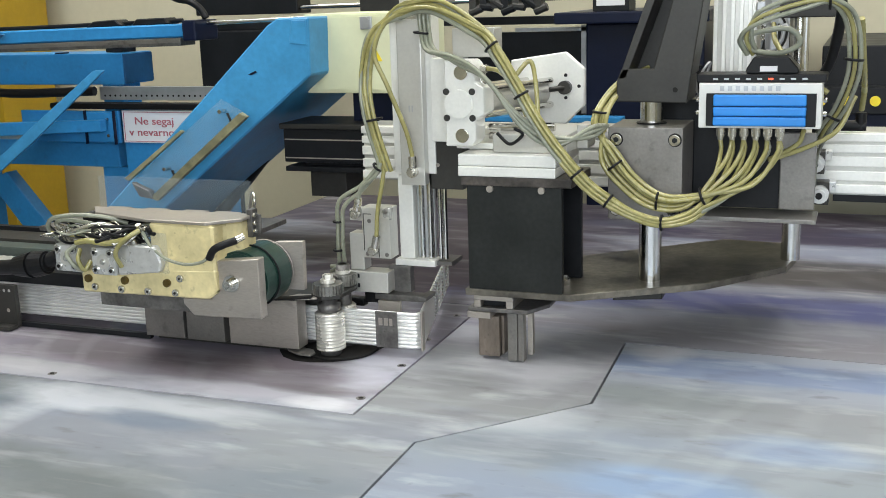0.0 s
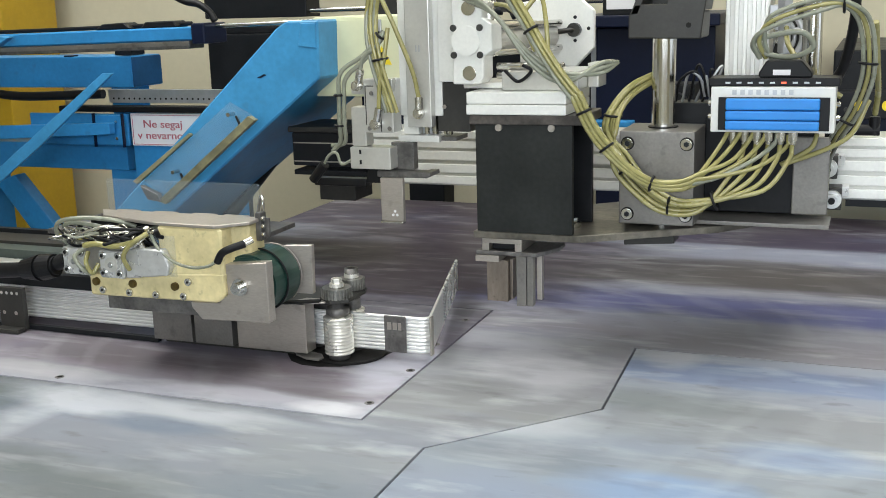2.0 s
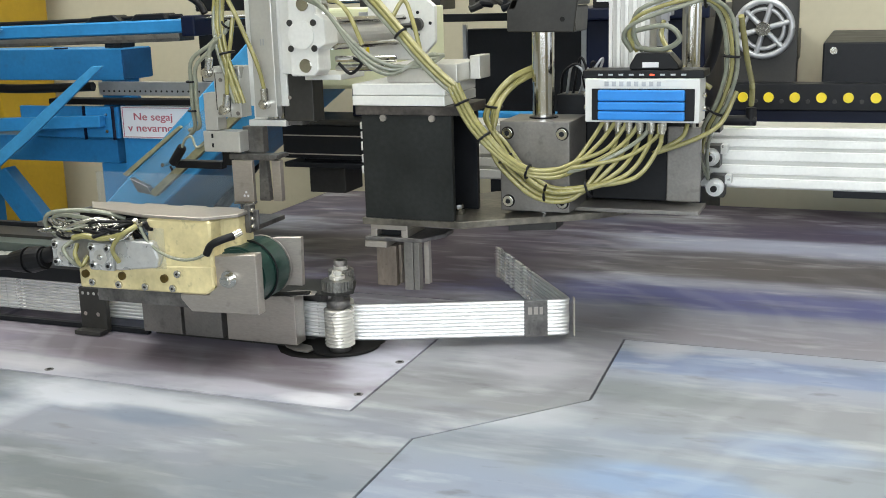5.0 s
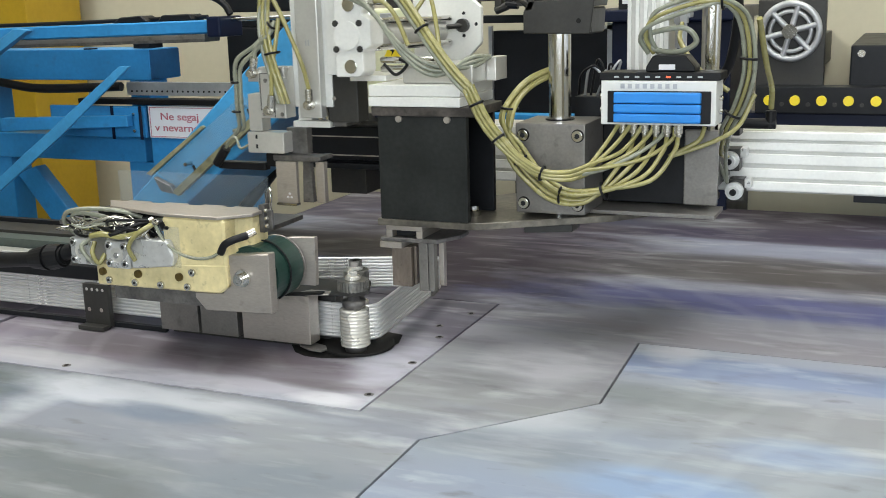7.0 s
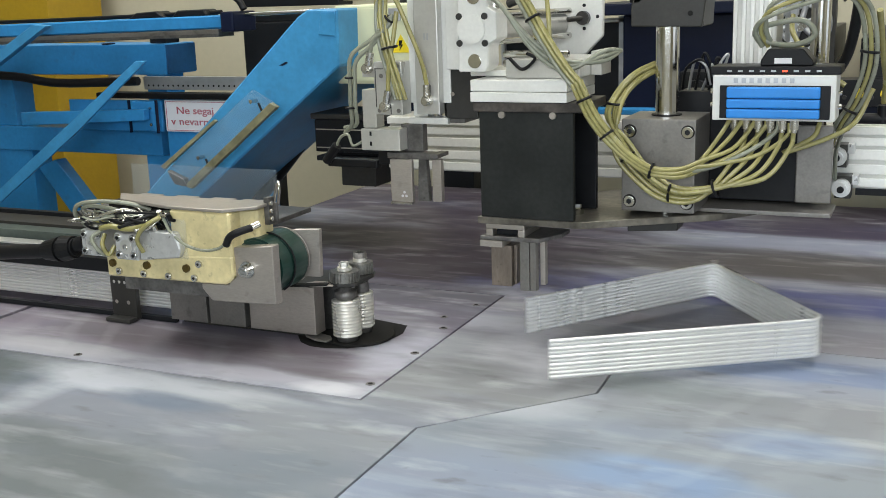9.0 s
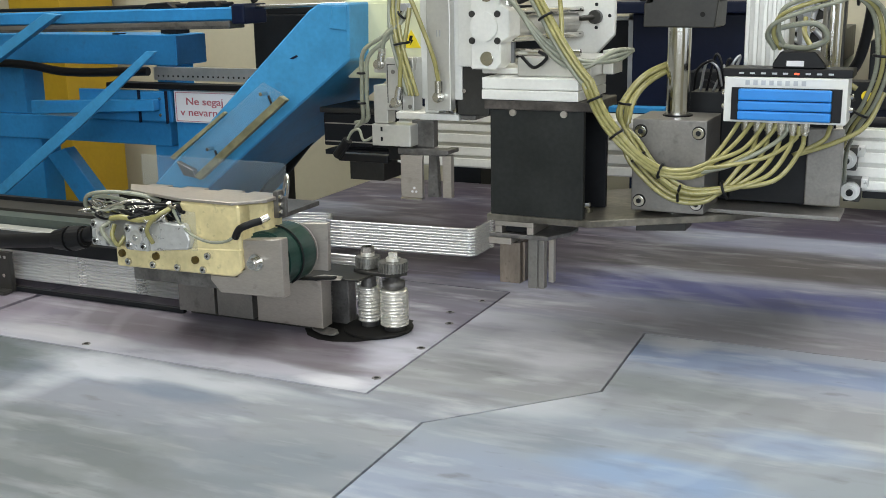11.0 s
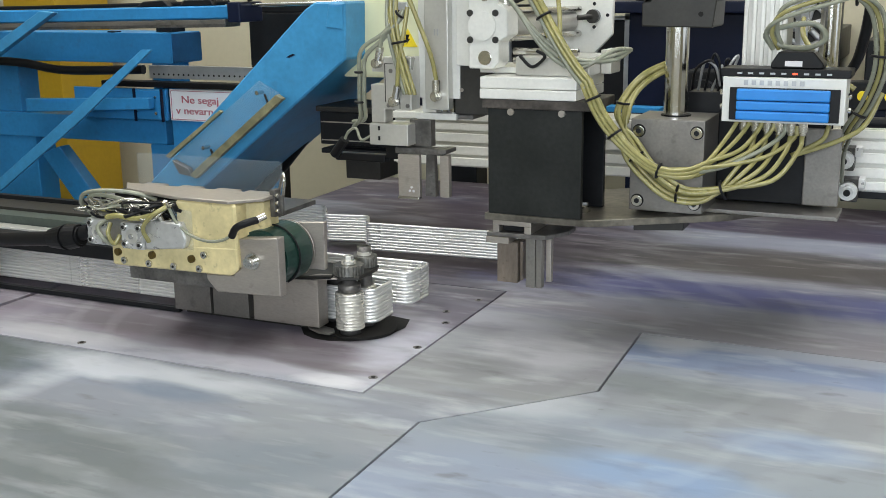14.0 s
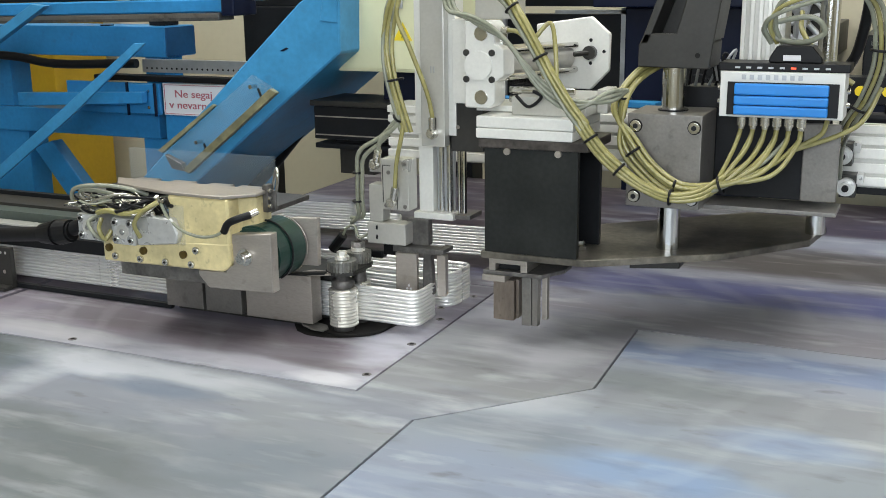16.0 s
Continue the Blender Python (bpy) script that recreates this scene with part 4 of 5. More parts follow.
part("sign_plate", box(-1.362, -1.06, 1.262, 1.2685, 0.248, 0.346, 0.004), M_SIGNW, sign)
part("sign_border", join(box(-1.356, -1.066, 1.2605, 1.2622, 0.252, 0.2535, 0), box(-1.356, -1.066, 1.2605, 1.2622, 0.3405, 0.342, 0), box(-1.356, -1.3545, 1.2605, 1.2622, 0.2535, 0.3405, 0), box(-1.0675, -1.066, 1.2605, 1.2622, 0.2535, 0.3405, 0)), M_RED, sign)
for text, tz, tx in (("Ne segaj", 0.304, -1.318), ("v nevarno", 0.270, -1.340)):
    curve = bpy.data.curves.new("lettering", "FONT")
    curve.body, curve.size, curve.extrude, curve.offset = text, 0.032, 0.0006, 0.0002
    made = bpy.data.objects.new("tmp_text", curve)
    scene.collection.objects.link(made)
    bpy.context.view_layer.update()
    mesh = bpy.data.meshes.new_from_object(made.evaluated_get(bpy.context.evaluated_depsgraph_get()))
    bpy.data.objects.remove(made)
    mesh.materials.clear()
    mesh.materials.append(M_RED)
    ob = new("lettering", mesh)
    ob.parent = sign
    ob.matrix_basis = Matrix.Translation(Vector((tx, 1.2612, tz)) - ORIGIN[sign.name]) @ pose(0, 0, 0, 90, 0, 0) @ Matrix.Diagonal((1.28, 1, 1, 1))

ivory = thing("ivory_control_box", (-0.32, 0.95, 0.43), "ivory painted electrical box with a yellow warning label", "control box")
part("cabinet", box(-0.528, -0.26, 0.90, 1.15, 0.434, 0.623, 0.004), M_IVORY, ivory)
part("cabinet_lid", box(-0.520, -0.268, 0.897, 0.8995, 0.442, 0.615, 0.003), M_IVORY, ivory)
label_tri = part("warning_triangle", prism([(-0.372, 0.510), (-0.322, 0.510), (-0.347, 0.553)], 0.8955, 0.8968, "y", 0), M_WARN, ivory, "yellow warning triangle")
part("flash_mark", prism([(-0.351, 0.539), (-0.342, 0.539), (-0.346, 0.529), (-0.341, 0.529), (-0.351, 0.515), (-0.348, 0.526), (-0.353, 0.526)], 0.8948, 0.8956, "y", 0), M_BLACK, label_tri)
part("small_label", box(-0.515, -0.490, 0.8957, 0.8967, 0.600, 0.608, 0), M_WARN, ivory)
part("lock", join(cyl((-0.36, 0.897, 0.60), (-0.36, 0.889, 0.60), 0.013), box(-0.375, -0.345, 0.891, 0.8968, 0.585, 0.615)), M_GREY, ivory)
part("mounting_foot", box(-0.44, -0.28, 0.97, 1.10, 0.3595, 0.4335), M_NAVY, ivory)

damper = thing("black_drive_unit", (-0.50, 0.95, 0.0), "black steel drive unit hung below the ivory box", "drive unit")
part("body", box(-0.604, -0.31, 0.90, 1.06, 0.262, 0.345, 0.004), M_BLACK, damper)
part("top_cover", box(-0.612, -0.305, 0.895, 1.07, 0.3455, 0.3594, 0.003), M_DARK, damper)
part("lower_plate", box(-0.600, -0.36, 0.895, 1.06, 0.240, 0.2525, 0.002), M_BLACK, damper)
part("spacer", box(-0.56, -0.40, 0.93, 1.03, 0.2525, 0.262, 0), M_BLACK, damper)
part("stub", box(-0.555, -0.455, 0.94, 1.04, 0.170, 0.2395, 0.002), M_DARK, damper)
part("cover_lines", join(box(-0.600, -0.315, 0.8985, 0.9, 0.318, 0.321, 0), box(-0.600, -0.315, 0.8985, 0.9, 0.272, 0.275, 0)), M_STEEL, damper)

# ---- back of the hall ----
for k, (x0, x1) in enumerate(((-2.78, -2.50), (-4.4, -3.9))):
    col = thing("yellow_column", ((x0 + x1) / 2, 2.2, -0.90), "yellow painted steel column by the wall", "column", "columns along the wall")
    part("column_box", box(x0, x1, 2.0, 2.32, -0.899, 2.99, 0.006), M_YELLOW, col)
    part("column_plate", box(x0 - 0.06, x1 + 0.06, 1.94, 2.38, -0.8995, -0.86, 0.004), M_YELLOW, col)

gantry = thing("black_gantry", (-0.6, 1.85, -0.90), "black and navy machine gantry in front of the cream wall", "machine")
part("black_panel", box(-1.42, -0.98, 1.80, 1.88, 0.335, 0.560, 0.004), M_BLACK, gantry)
part("black_panel", box(-0.47, -0.085, 1.90, 1.96, 0.20, 0.535, 0.004), M_BLACK, gantry)
part("cross_bar", box(-1.50, -0.02, 1.84, 1.88, 0.5605, 0.585, 0.003), M_BLACK, gantry)
part("upper_block", box(-1.45, -1.05, 1.84, 1.94, 0.612, 0.78, 0.004), M_BLACK, gantry)
part("upper_block", box(-0.80, -0.52, 1.80, 1.94, 0.60, 0.82, 0.004), M_DARK, gantry)
part("spindle_shaft", cyl((-1.05, 1.86, 0.632), (0.9, 1.86, 0.646), 0.008), M_CHROME, gantry)
part("bracket_frame", join(box(-0.478, -0.466, 1.885, 1.90, 0.2, 0.55, 0), box(-0.086, -0.070, 1.885, 1.90, 0.28, 0.555, 0), box(-0.30, -0.070, 1.885, 1.90, 0.5365, 0.548, 0)), M_GREY, gantry, "galvanised angle frame")
for k in range(7):
    rx = -0.42 + 0.035 * k
    part("valve", join(cyl((rx, 1.80, 0.60 + 0.02 * (k % 3)), (rx + 0.04, 1.80, 0.615), 0.013, sides=10), box(rx, rx + 0.022, 1.79, 1.84, 0.612, 0.66)), M_BLACK if k % 2 else M_DARK, gantry)
part("navy_cabinet", box(-0.055, 0.30, 1.82, 2.30, -0.899, 0.56, 0.005), M_NAVY, gantry)
part("navy_ledge", box(-0.14, 0.32, 1.76, 2.30, 0.5605, 0.595, 0.005), M_NAVY, gantry)
part("instrument", join(box(-0.03, 0.08, 1.80, 1.90, 0.5955, 0.70)), M_BLACK, gantry)
part("instrument_face", box(-0.018, 0.068, 1.797, 1.7995, 0.612, 0.69, 0.001), M_SIGNW, gantry)
part("low_blue_bar", box(-0.52, 0.10, 1.60, 1.66, 0.285, 0.300, 0.002), M_BLUE, gantry)
part("black_support", box(-1.419, -1.380, 1.84, 1.96, -0.899, 0.3345, 0.004), M_BLACK, gantry)
part("black_support", box(-0.40, -0.20, 1.905, 1.97, -0.899, 0.1995, 0.004), M_BLACK, gantry)
part("black_support", box(-0.75, -0.62, 1.96, 2.06, -0.899, 0.7, 0.004), M_BLACK, gantry)
part("small_motor", join(box(0.20, 0.30, 1.45, 1.55, 0.30, 0.42, 0.004), cyl((0.25, 1.45, 0.36), (0.25, 1.42, 0.36), 0.04)), M_BLACK, gantry)

wheel = thing("spoked_pulley", (0.475, 1.70, 0.44), "grey metal pulley with spokes on a dark plate", "pulley")
outer = [(0.075 * math.cos(2 * math.pi * k / 32), 0.075 * math.sin(2 * math.pi * k / 32)) for k in range(32)]
rim_bm = tube([(0.475 + x, 1.70, 0.530 + z) for x, z in outer + outer[:1]], 0.009, 10)
part("rim", rim_bm, M_GREY, wheel)
part("inner_rim", tube([(0.475 + 0.72 * x, 1.70, 0.530 + 0.72 * z) for x, z in outer + outer[:1]], 0.006, 8), M_GREY, wheel)
for k in range(6):
    a = radians(60 * k + 15)
    part("spoke", tube([(0.475 + 0.012 * math.cos(a), 1.70, 0.53 + 0.012 * math.sin(a)), (0.475 + 0.070 * math.cos(a), 1.70, 0.53 + 0.070 * math.sin(a))], 0.0085, 8), M_GREY, wheel)
part("hub", cyl((0.475, 1.712, 0.53), (0.475, 1.675, 0.53), 0.020), M_CHROME, wheel)
part("mount_plate", box(0.385, 0.565, 1.72, 1.76, 0.30, 0.615, 0.004), M_DARK, wheel, "dark steel back plate")
part("wall_arm", box(0.42, 0.53, 1.761, 2.499, 0.40, 0.50, 0.003), M_DARK, wheel)

side_box = thing("black_side_cabinet", (0.9, 2.0, 0.235), "black wall cabinet with screws beside the pulley", "cabinet")
part("cabinet_body", box(0.632, 1.40, 1.72, 2.499, 0.235, 0.49, 0.005), M_BLACK, side_box)
for sx, sz in ((0.66, 0.468), (0.66, 0.30)):
    part("screw", cyl((sx, 1.72, sz), (sx, 1.712, sz), 0.010, sides=12), M_CHROME, side_box)
dots = thing("button_strip", (0.62, 1.66, 0.30), "black strip with a row of round yellow buttons", "button strip")
part("strip_body", box(0.395, 1.30, 1.64, 1.719, 0.312, 0.384, 0.003), M_BLACK, dots)
for k in range(13):
    bx = 0.432 + 0.0685 * k
    part("yellow_button", cyl((bx, 1.641, 0.348), (bx, 1.628, 0.348), 0.0135, sides=20), M_DOT, dots)
    part("strip_screw", cyl((bx + 0.034, 1.641, 0.337), (bx + 0.034, 1.636, 0.337), 0.006, sides=10), M_DARK, dots)
part("navy_rail", box(0.25, 1.30, 1.66, 1.715, 0.255, 0.311, 0.003), M_NAVY, dots)
solid("wall_panel_seam", box(0.20, 3.0, 2.485, 2.4995, 0.66, 0.672, 0.002), M_GREY, "grey metal strip across the cream wall", "trim", kind="structure")

# unseen ceiling luminaires, added to go with the area lamps
for lx in (-1.6, 1.2):
    lum = thing("added_luminaire", (lx, 0.2, 2.94), "unseen added luminaire, long and white, over the machine", "lamp", "ceiling luminaires")
    part("housing", box(lx - 0.62, lx + 0.62, -1.6, 1.9, 2.955, 2.999, 0.004), M_WHITEP, lum)
    part("glow_tube", box(lx - 0.56, lx + 0.56, -1.5, 1.9, 2.945, 2.954, 0.002), M_TUBE, lum)


# ---- linear rail and carriage ----
rail = thing("linear_rail", (1.0, 0.78, 0.0), "long extruded aluminium rail carrying the gripper carriage", "rail")
part("extrusion", box(-0.315, 3.2, 0.755, 0.85, 0.252, 0.376, 0.003), M_ALU, rail)
for z0, z1, y0 in ((0.256, 0.274, 0.7475), (0.281, 0.300, 0.750), (0.309, 0.329, 0.750), (0.336, 0.352, 0.750), (0.358, 0.374, 0.7475)):
    part("rib", box(-0.317, 3.2, y0, 0.756, z0, z1, 0.002), M_ALU_W, rail)
part("rail_foot", box(1.9, 2.0, 0.77, 0.84, 0.001, 0.2515), M_DARK, rail)
part("lower_bar", box(0.70, 3.2, 0.77, 0.82, 0.236, 0.2515), M_BLACK, rail)

carriage = thing("gripper_carriage", (0.40, 0.60, 0.26), "steel carriage with guide block and valve manifold on the rail", "machine carriage")
part("guide_block", box(0.334, 0.463, 0.38, 0.505, 0.263, 0.426, 0.002), M_STEEL_D, carriage, "ground steel guide block")
for sx in (0.349, 0.450):
    for sz in (0.281, 0.405):
        part("counterbore", cyl((sx, 0.3798, sz), (sx, 0.383, sz), 0.0118, sides=20, bevel=0), M_GAP, carriage)
        socket_screw(sx, 0.379, sz, 0.0098, carriage)
part("rod_seal", cyl((0.398, 0.445, 0.4262), (0.398, 0.445, 0.4285), 0.027, sides=28), M_RUBBER, carriage, "black rod seal")
part("back_plate", box(0.463, 0.655, 0.505, 0.53, 0.268, 0.44, 0.002), M_BLACK, carriage, "black steel back plate")
part("side_plate", box(0.616, 0.676, 0.492, 0.504, 0.270, 0.406, 0.002), M_STEEL_D, carriage)
part("bottom_strip", box(0.33, 0.682, 0.44, 0.53, 0.2555, 0.2625, 0.001), M_STEEL_D, carriage)
part("slide_shoe", box(0.34, 0.66, 0.531, 0.7465, 0.285, 0.345, 0.002), M_DARK, carriage)
part("mount_arm", box(0.40, 0.62, 0.531, 0.60, 0.3455, 0.46, 0.002), M_BLACK, carriage)
man = part("manifold_body", box(0.485, 0.684, 0.405, 0.475, 0.424, 0.500, 0.002), M_WHITEP, carriage, "white valve manifold body")
part("dark_inset", box(0.498, 0.676, 0.4, 0.4045, 0.428, 0.483, 0.001), M_RUBBER, man)
for z0, z1 in ((0.4295, 0.4450), (0.4462, 0.4615), (0.4627, 0.4815)):
    part("valve_cover", box(0.511, 0.661, 0.388, 0.3995, z0, z1, 0.003), M_BLUEP, man, "bright blue plastic valve cover")
part("manifold_top", box(0.480, 0.690, 0.408, 0.480, 0.5005, 0.514, 0.002), M_RUBBER, man)
part("plug_block", prism([(0.560, 0.514), (0.645, 0.514), (0.645, 0.522), (0.628, 0.542), (0.572, 0.542), (0.560, 0.522)], 0.42, 0.47, "y", 0.002), M_RUBBER, man)
part("plug_label", box(0.583, 0.611, 0.4185, 0.4195, 0.518, 0.527, 0), M_SIGNW, man)
for k in range(9):
    part("led" if k == 5 else "led_window", box(0.508 + 0.018 * k, 0.516 + 0.018 * k, 0.4065, 0.4078, 0.505, 0.508, 0), M_LED if k == 5 else M_GREY, man)
for k in range(8):
    part("type_mark", box(0.520 + 0.013 * k, 0.527 + 0.013 * k, 0.4035, 0.4048, 0.487, 0.495, 0), M_GREY, man)
for sx in (0.4835, 0.6855):
    part("end_screw", join(cyl((sx, 0.43, 0.447), (sx + (0.006 if sx > 0.5 else -0.006), 0.43, 0.447), 0.005, sides=10), cyl((sx, 0.43, 0.470), (sx + (0.006 if sx > 0.5 else -0.006), 0.43, 0.470), 0.005, sides=10)), M_CHROME, man)
for k in range(6):
    fx = 0.521 + 0.0195 * k
    part("push_fitting", join(cyl((fx, 0.42, 0.424), (fx, 0.42, 0.408), 0.0078, sides=12), cyl((fx, 0.42, 0.408), (fx, 0.42, 0.402), 0.0055, sides=12)), M_BRASS, carriage)
barrel = part("lift_cylinder", box(0.478, 0.558, 0.62, 0.70, 0.46, 0.98, 0.004), M_ALU, carriage, "ribbed aluminium lift cylinder")
for k in range(5):
    part("cylinder_rib", box(0.480 + 0.0155 * k, 0.487 + 0.0155 * k, 0.6135, 0.6195, 0.46, 0.98, 0.001), M_ALU_W, barrel)
part("cylinder_mount", box(0.47, 0.60, 0.601, 0.70, 0.3455, 0.4595, 0.002), M_BLACK, carriage)
part("cylinder_fitting", join(cyl((0.585, 0.60, 0.545), (0.585, 0.60, 0.590), 0.011, sides=12), cyl((0.585, 0.60, 0.590), (0.585, 0.60, 0.66), 0.014, sides=6), box(0.558, 0.60, 0.60, 0.64, 0.60, 0.63)), M_GREY, carriage)
for cz, cx in ((0.322, 0.662), (0.262, 0.672)):
    conn = part("flow_valve", box(cx - 0.008, cx + 0.022, 0.705, 0.747, cz - 0.022, cz + 0.022, 0.002), M_DARK, carriage)
    part("valve_face", join(cyl((cx + 0.005, 0.705, cz), (cx + 0.005, 0.690, cz), 0.0175), cyl((cx + 0.005, 0.690, cz), (cx + 0.005, 0.680, cz), 0.0115)), M_CASE, conn)
    part("knob", cyl((cx + 0.005, 0.6805, cz), (cx + 0.005, 0.673, cz), 0.0065, sides=12), M_RUBBER, conn)
    part("valve_lug", box(cx + 0.022, cx + 0.034, 0.712, 0.747, cz + 0.004, cz + 0.022, 0.001), M_CASE, conn)
part("elbow_valve", join(cyl((0.66, 0.66, 0.40), (0.755, 0.66, 0.40), 0.010), cyl((0.745, 0.66, 0.392), (0.745, 0.66, 0.425), 0.010), box(0.66, 0.69, 0.65, 0.70, 0.377, 0.418)), M_RUBBER, carriage)


def hose(name, pts, r, mat, parent, label=""):
    return part(name, tube(glide(pts, 7), r, 8), mat, parent, label)


def ties(points, radius, parent, axis=(1, 0, 0)):
    """Black cable ties round a hose bundle: at each place a small ring, square to the given direction."""
    for p, d in points:
        d = Vector(d).normalized()
        u = d.cross(Vector((0, 1, 0.2))).normalized()
        v = d.cross(u)
        part("cable_tie", tube([Vector(p) + radius * (math.cos(a) * u + math.sin(a) * v) for a in [2 * math.pi * k / 14 for k in range(15)]], 0.0024, 6), M_RUBBER, parent)


# corrugated cable sleeve behind the guide rod
ridge = glide([(-0.005, 0.70, 0.452), (0.045, 0.69, 0.452), (0.105, 0.68, 0.428), (0.150, 0.68, 0.392)], 18)
part("corrugated_sleeve", join(*[cyl(a, b, 0.017 if k % 2 else 0.0135, sides=14, bevel=0) for k, (a, b) in enumerate(zip(ridge, ridge[1:]))]), M_RUBBER, carriage, "black corrugated cable sleeve")


# hoses that leave the manifold, swing down and rise behind the dark bracket
rng = random.Random(3)
for k in range(5):
    o, p = (k - 2) * 0.0052, (k % 3 - 1) * 0.006
    fx = 0.521 + 0.0195 * (k + 1)
    hose("manifold_hose", [(fx, 0.42, 0.402), (fx - 0.004, 0.405, 0.378), (fx - 0.03 - o, 0.385, 0.340 - o), (0.485 + o, 0.368 + p, 0.304 + o), (0.425 + o, 0.360 + p, 0.302 + o), (0.375 + o, 0.362 + p, 0.334 + o), (0.338 + o, 0.365 + p, 0.380 + o), (0.321 - o, 0.372 + p, 0.428), (0.326 - o, 0.392 + p, 0.462), (0.348 - 0.5 * o, 0.425 + p, 0.494 + 0.6 * o), (0.385, 0.48, 0.516 + 0.6 * o)], 0.0042, M_HOSE, carriage, "yellowed pneumatic hose")
ties([((0.425, 0.360, 0.302), (1, 0, -0.1)), ((0.350, 0.364, 0.362), (0.6, 0, -0.8)), ((0.322, 0.385, 0.452), (0.1, 0, 1)), ((0.50, 0.37, 0.311), (1, 0, 0.4))], 0.015, carriage)
for k in range(3):
    o = k * 0.009
    hose("grey_hose", [(0.560 + o, 0.44, 0.545), (0.550 + o, 0.42, 0.575), (0.580, 0.40, 0.598 + o), (0.655, 0.40, 0.622 + o), (0.690 + o, 0.41, 0.628), (0.715 + o, 0.43, 0.595), (0.722 + o, 0.45, 0.520), (0.704 + o, 0.48, 0.455), (0.676 + o, 0.52, 0.405), (0.655 + o, 0.60, 0.350), (0.668, 0.66, 0.285 + 0.05 * (k == 1))], 0.0038, M_HOSE_G if k != 1 else M_HOSE, carriage)
hose("coiled_hose", [(0.560, 0.44, 0.545), (0.548, 0.43, 0.570), (0.575, 0.42, 0.582), (0.625, 0.42, 0.588), (0.645, 0.425, 0.565), (0.615, 0.43, 0.548), (0.570, 0.435, 0.553), (0.556, 0.43, 0.578)], 0.0048, M_HOSE_G, carriage, "grey hose coiled over the manifold")
hose("drain_hose", [(0.590, 0.58, 0.59), (0.600, 0.52, 0.560), (0.640, 0.50, 0.510), (0.690, 0.50, 0.475)], 0.0048, M_HOSE, carriage)
hose("thick_hose", [(0.705, 0.46, 0.66), (0.705, 0.48, 0.60), (0.692, 0.50, 0.53), (0.67, 0.52, 0.49)], 0.009, M_RUBBER, carriage)
hose("yellow_drop_hose", [(0.738, 0.50, 0.60), (0.745, 0.56, 0.52), (0.748, 0.63, 0.47), (0.745, 0.66, 0.43)], 0.0055, M_HOSE, carriage)
hose("manifold_hose", [(0.655, 0.47, 0.415), (0.645, 0.46, 0.390), (0.60, 0.44, 0.365), (0.70, 0.48, 0.405), (0.735, 0.50, 0.47)], 0.0042, M_HOSE, carriage)
ties([((0.730, 0.445, 0.535), (0.1, 0, 1)), ((0.698, 0.49, 0.435), (0.5, 0, 1)), ((0.690, 0.41, 0.632), (1, 0, 0))], 0.014, carriage)
for k in range(6):
    hose("loose_cable", [(0.40 + 0.012 * k, 0.56, 0.46), (0.41 + 0.015 * k, 0.545, 0.50 + 0.012 * (k % 3)), (0.44 + 0.006 * k, 0.54, 0.515 - 0.01 * (k % 2)), (0.45 + 0.004 * k, 0.55, 0.47)], 0.0026, M_GREY if k % 2 else M_RUBBER, carriage)

# ---- lift stage: black box, flange, rods and dark bracket ----
lift = thing("lift_stage", (0.30, 0.40, 0.10), "black box section lift stage with steel fingers below", "machine slide")
part("front_plate", box(0.098, 0.271, 0.300, 0.313, 0.140, 0.329, 0.001), M_CHAR, lift, "matt charcoal steel front plate")
part("rear_plate", box(0.104, 0.276, 0.420, 0.432, 0.140, 0.329, 0.001), M_BLACK, lift)
part("left_plate", box(0.100, 0.112, 0.3135, 0.4195, 0.140, 0.329, 0.001), M_BLACK, lift)
part("inner_bolt", join(cyl((0.255, 0.37, 0.140), (0.255, 0.37, 0.150), 0.013, sides=14), cyl((0.255, 0.37, 0.150), (0.255, 0.37, 0.158), 0.009, sides=6)), M_CHROME, lift)
part("worn_top_plate", box(0.088, 0.290, 0.296, 0.436, 0.3295, 0.346, 0.002), M_RUST, lift, "scuffed rust-brown steel plate")
for sx in (0.142, 0.236):
    part("plate_screw", cyl((sx, 0.3005, 0.3245), (sx, 0.294, 0.3245), 0.0062, sides=14), M_STEEL, lift)
part("flange_plate", prism([(0.090, 0.30), (0.285, 0.302), (0.50, 0.44), (0.628, 0.60), (0.645, 0.72), (0.620, 0.80), (0.49, 0.81), (0.24, 0.60), (0.090, 0.45)], 0.127, 0.1395, "z", 0.001), M_FLANGE, lift, "oily steel flange plate with chipped edge")
part("flange_lug", prism([(0.335, 0.42), (0.42, 0.45), (0.42, 0.50), (0.335, 0.48)], 0.101, 0.1265, "z", 0.001), M_DARK, lift)
part("lower_slide_plate", box(0.084, 0.262, 0.294, 0.46, 0.3465, 0.3640, 0.002), M_ALU_W, lift, "white aluminium slide plate")
part("upper_slide_plate", box(0.084, 0.262, 0.296, 0.46, 0.3648, 0.3850, 0.002), M_ALU_W, lift, "white aluminium slide plate")
part("slide_block", box(0.140, 0.275, 0.325, 0.46, 0.3855, 0.418, 0.002), M_ALU, lift)
part("slide_end", box(0.2755, 0.295, 0.39, 0.45, 0.386, 0.428, 0.002), M_ALU, lift)
part("clamp_body", join(box(0.104, 0.178, 0.305, 0.39, 0.1175, 0.1268), box(0.104, 0.117, 0.305, 0.39, 0.104, 0.1174), box(0.165, 0.178, 0.305, 0.39, 0.104, 0.1174)), M_STEEL, lift, "steel clamp bridge")
part("clamp_tongue", box(0.1185, 0.1635, 0.32, 0.39, 0.1045, 0.1155), M_BLACK, lift)
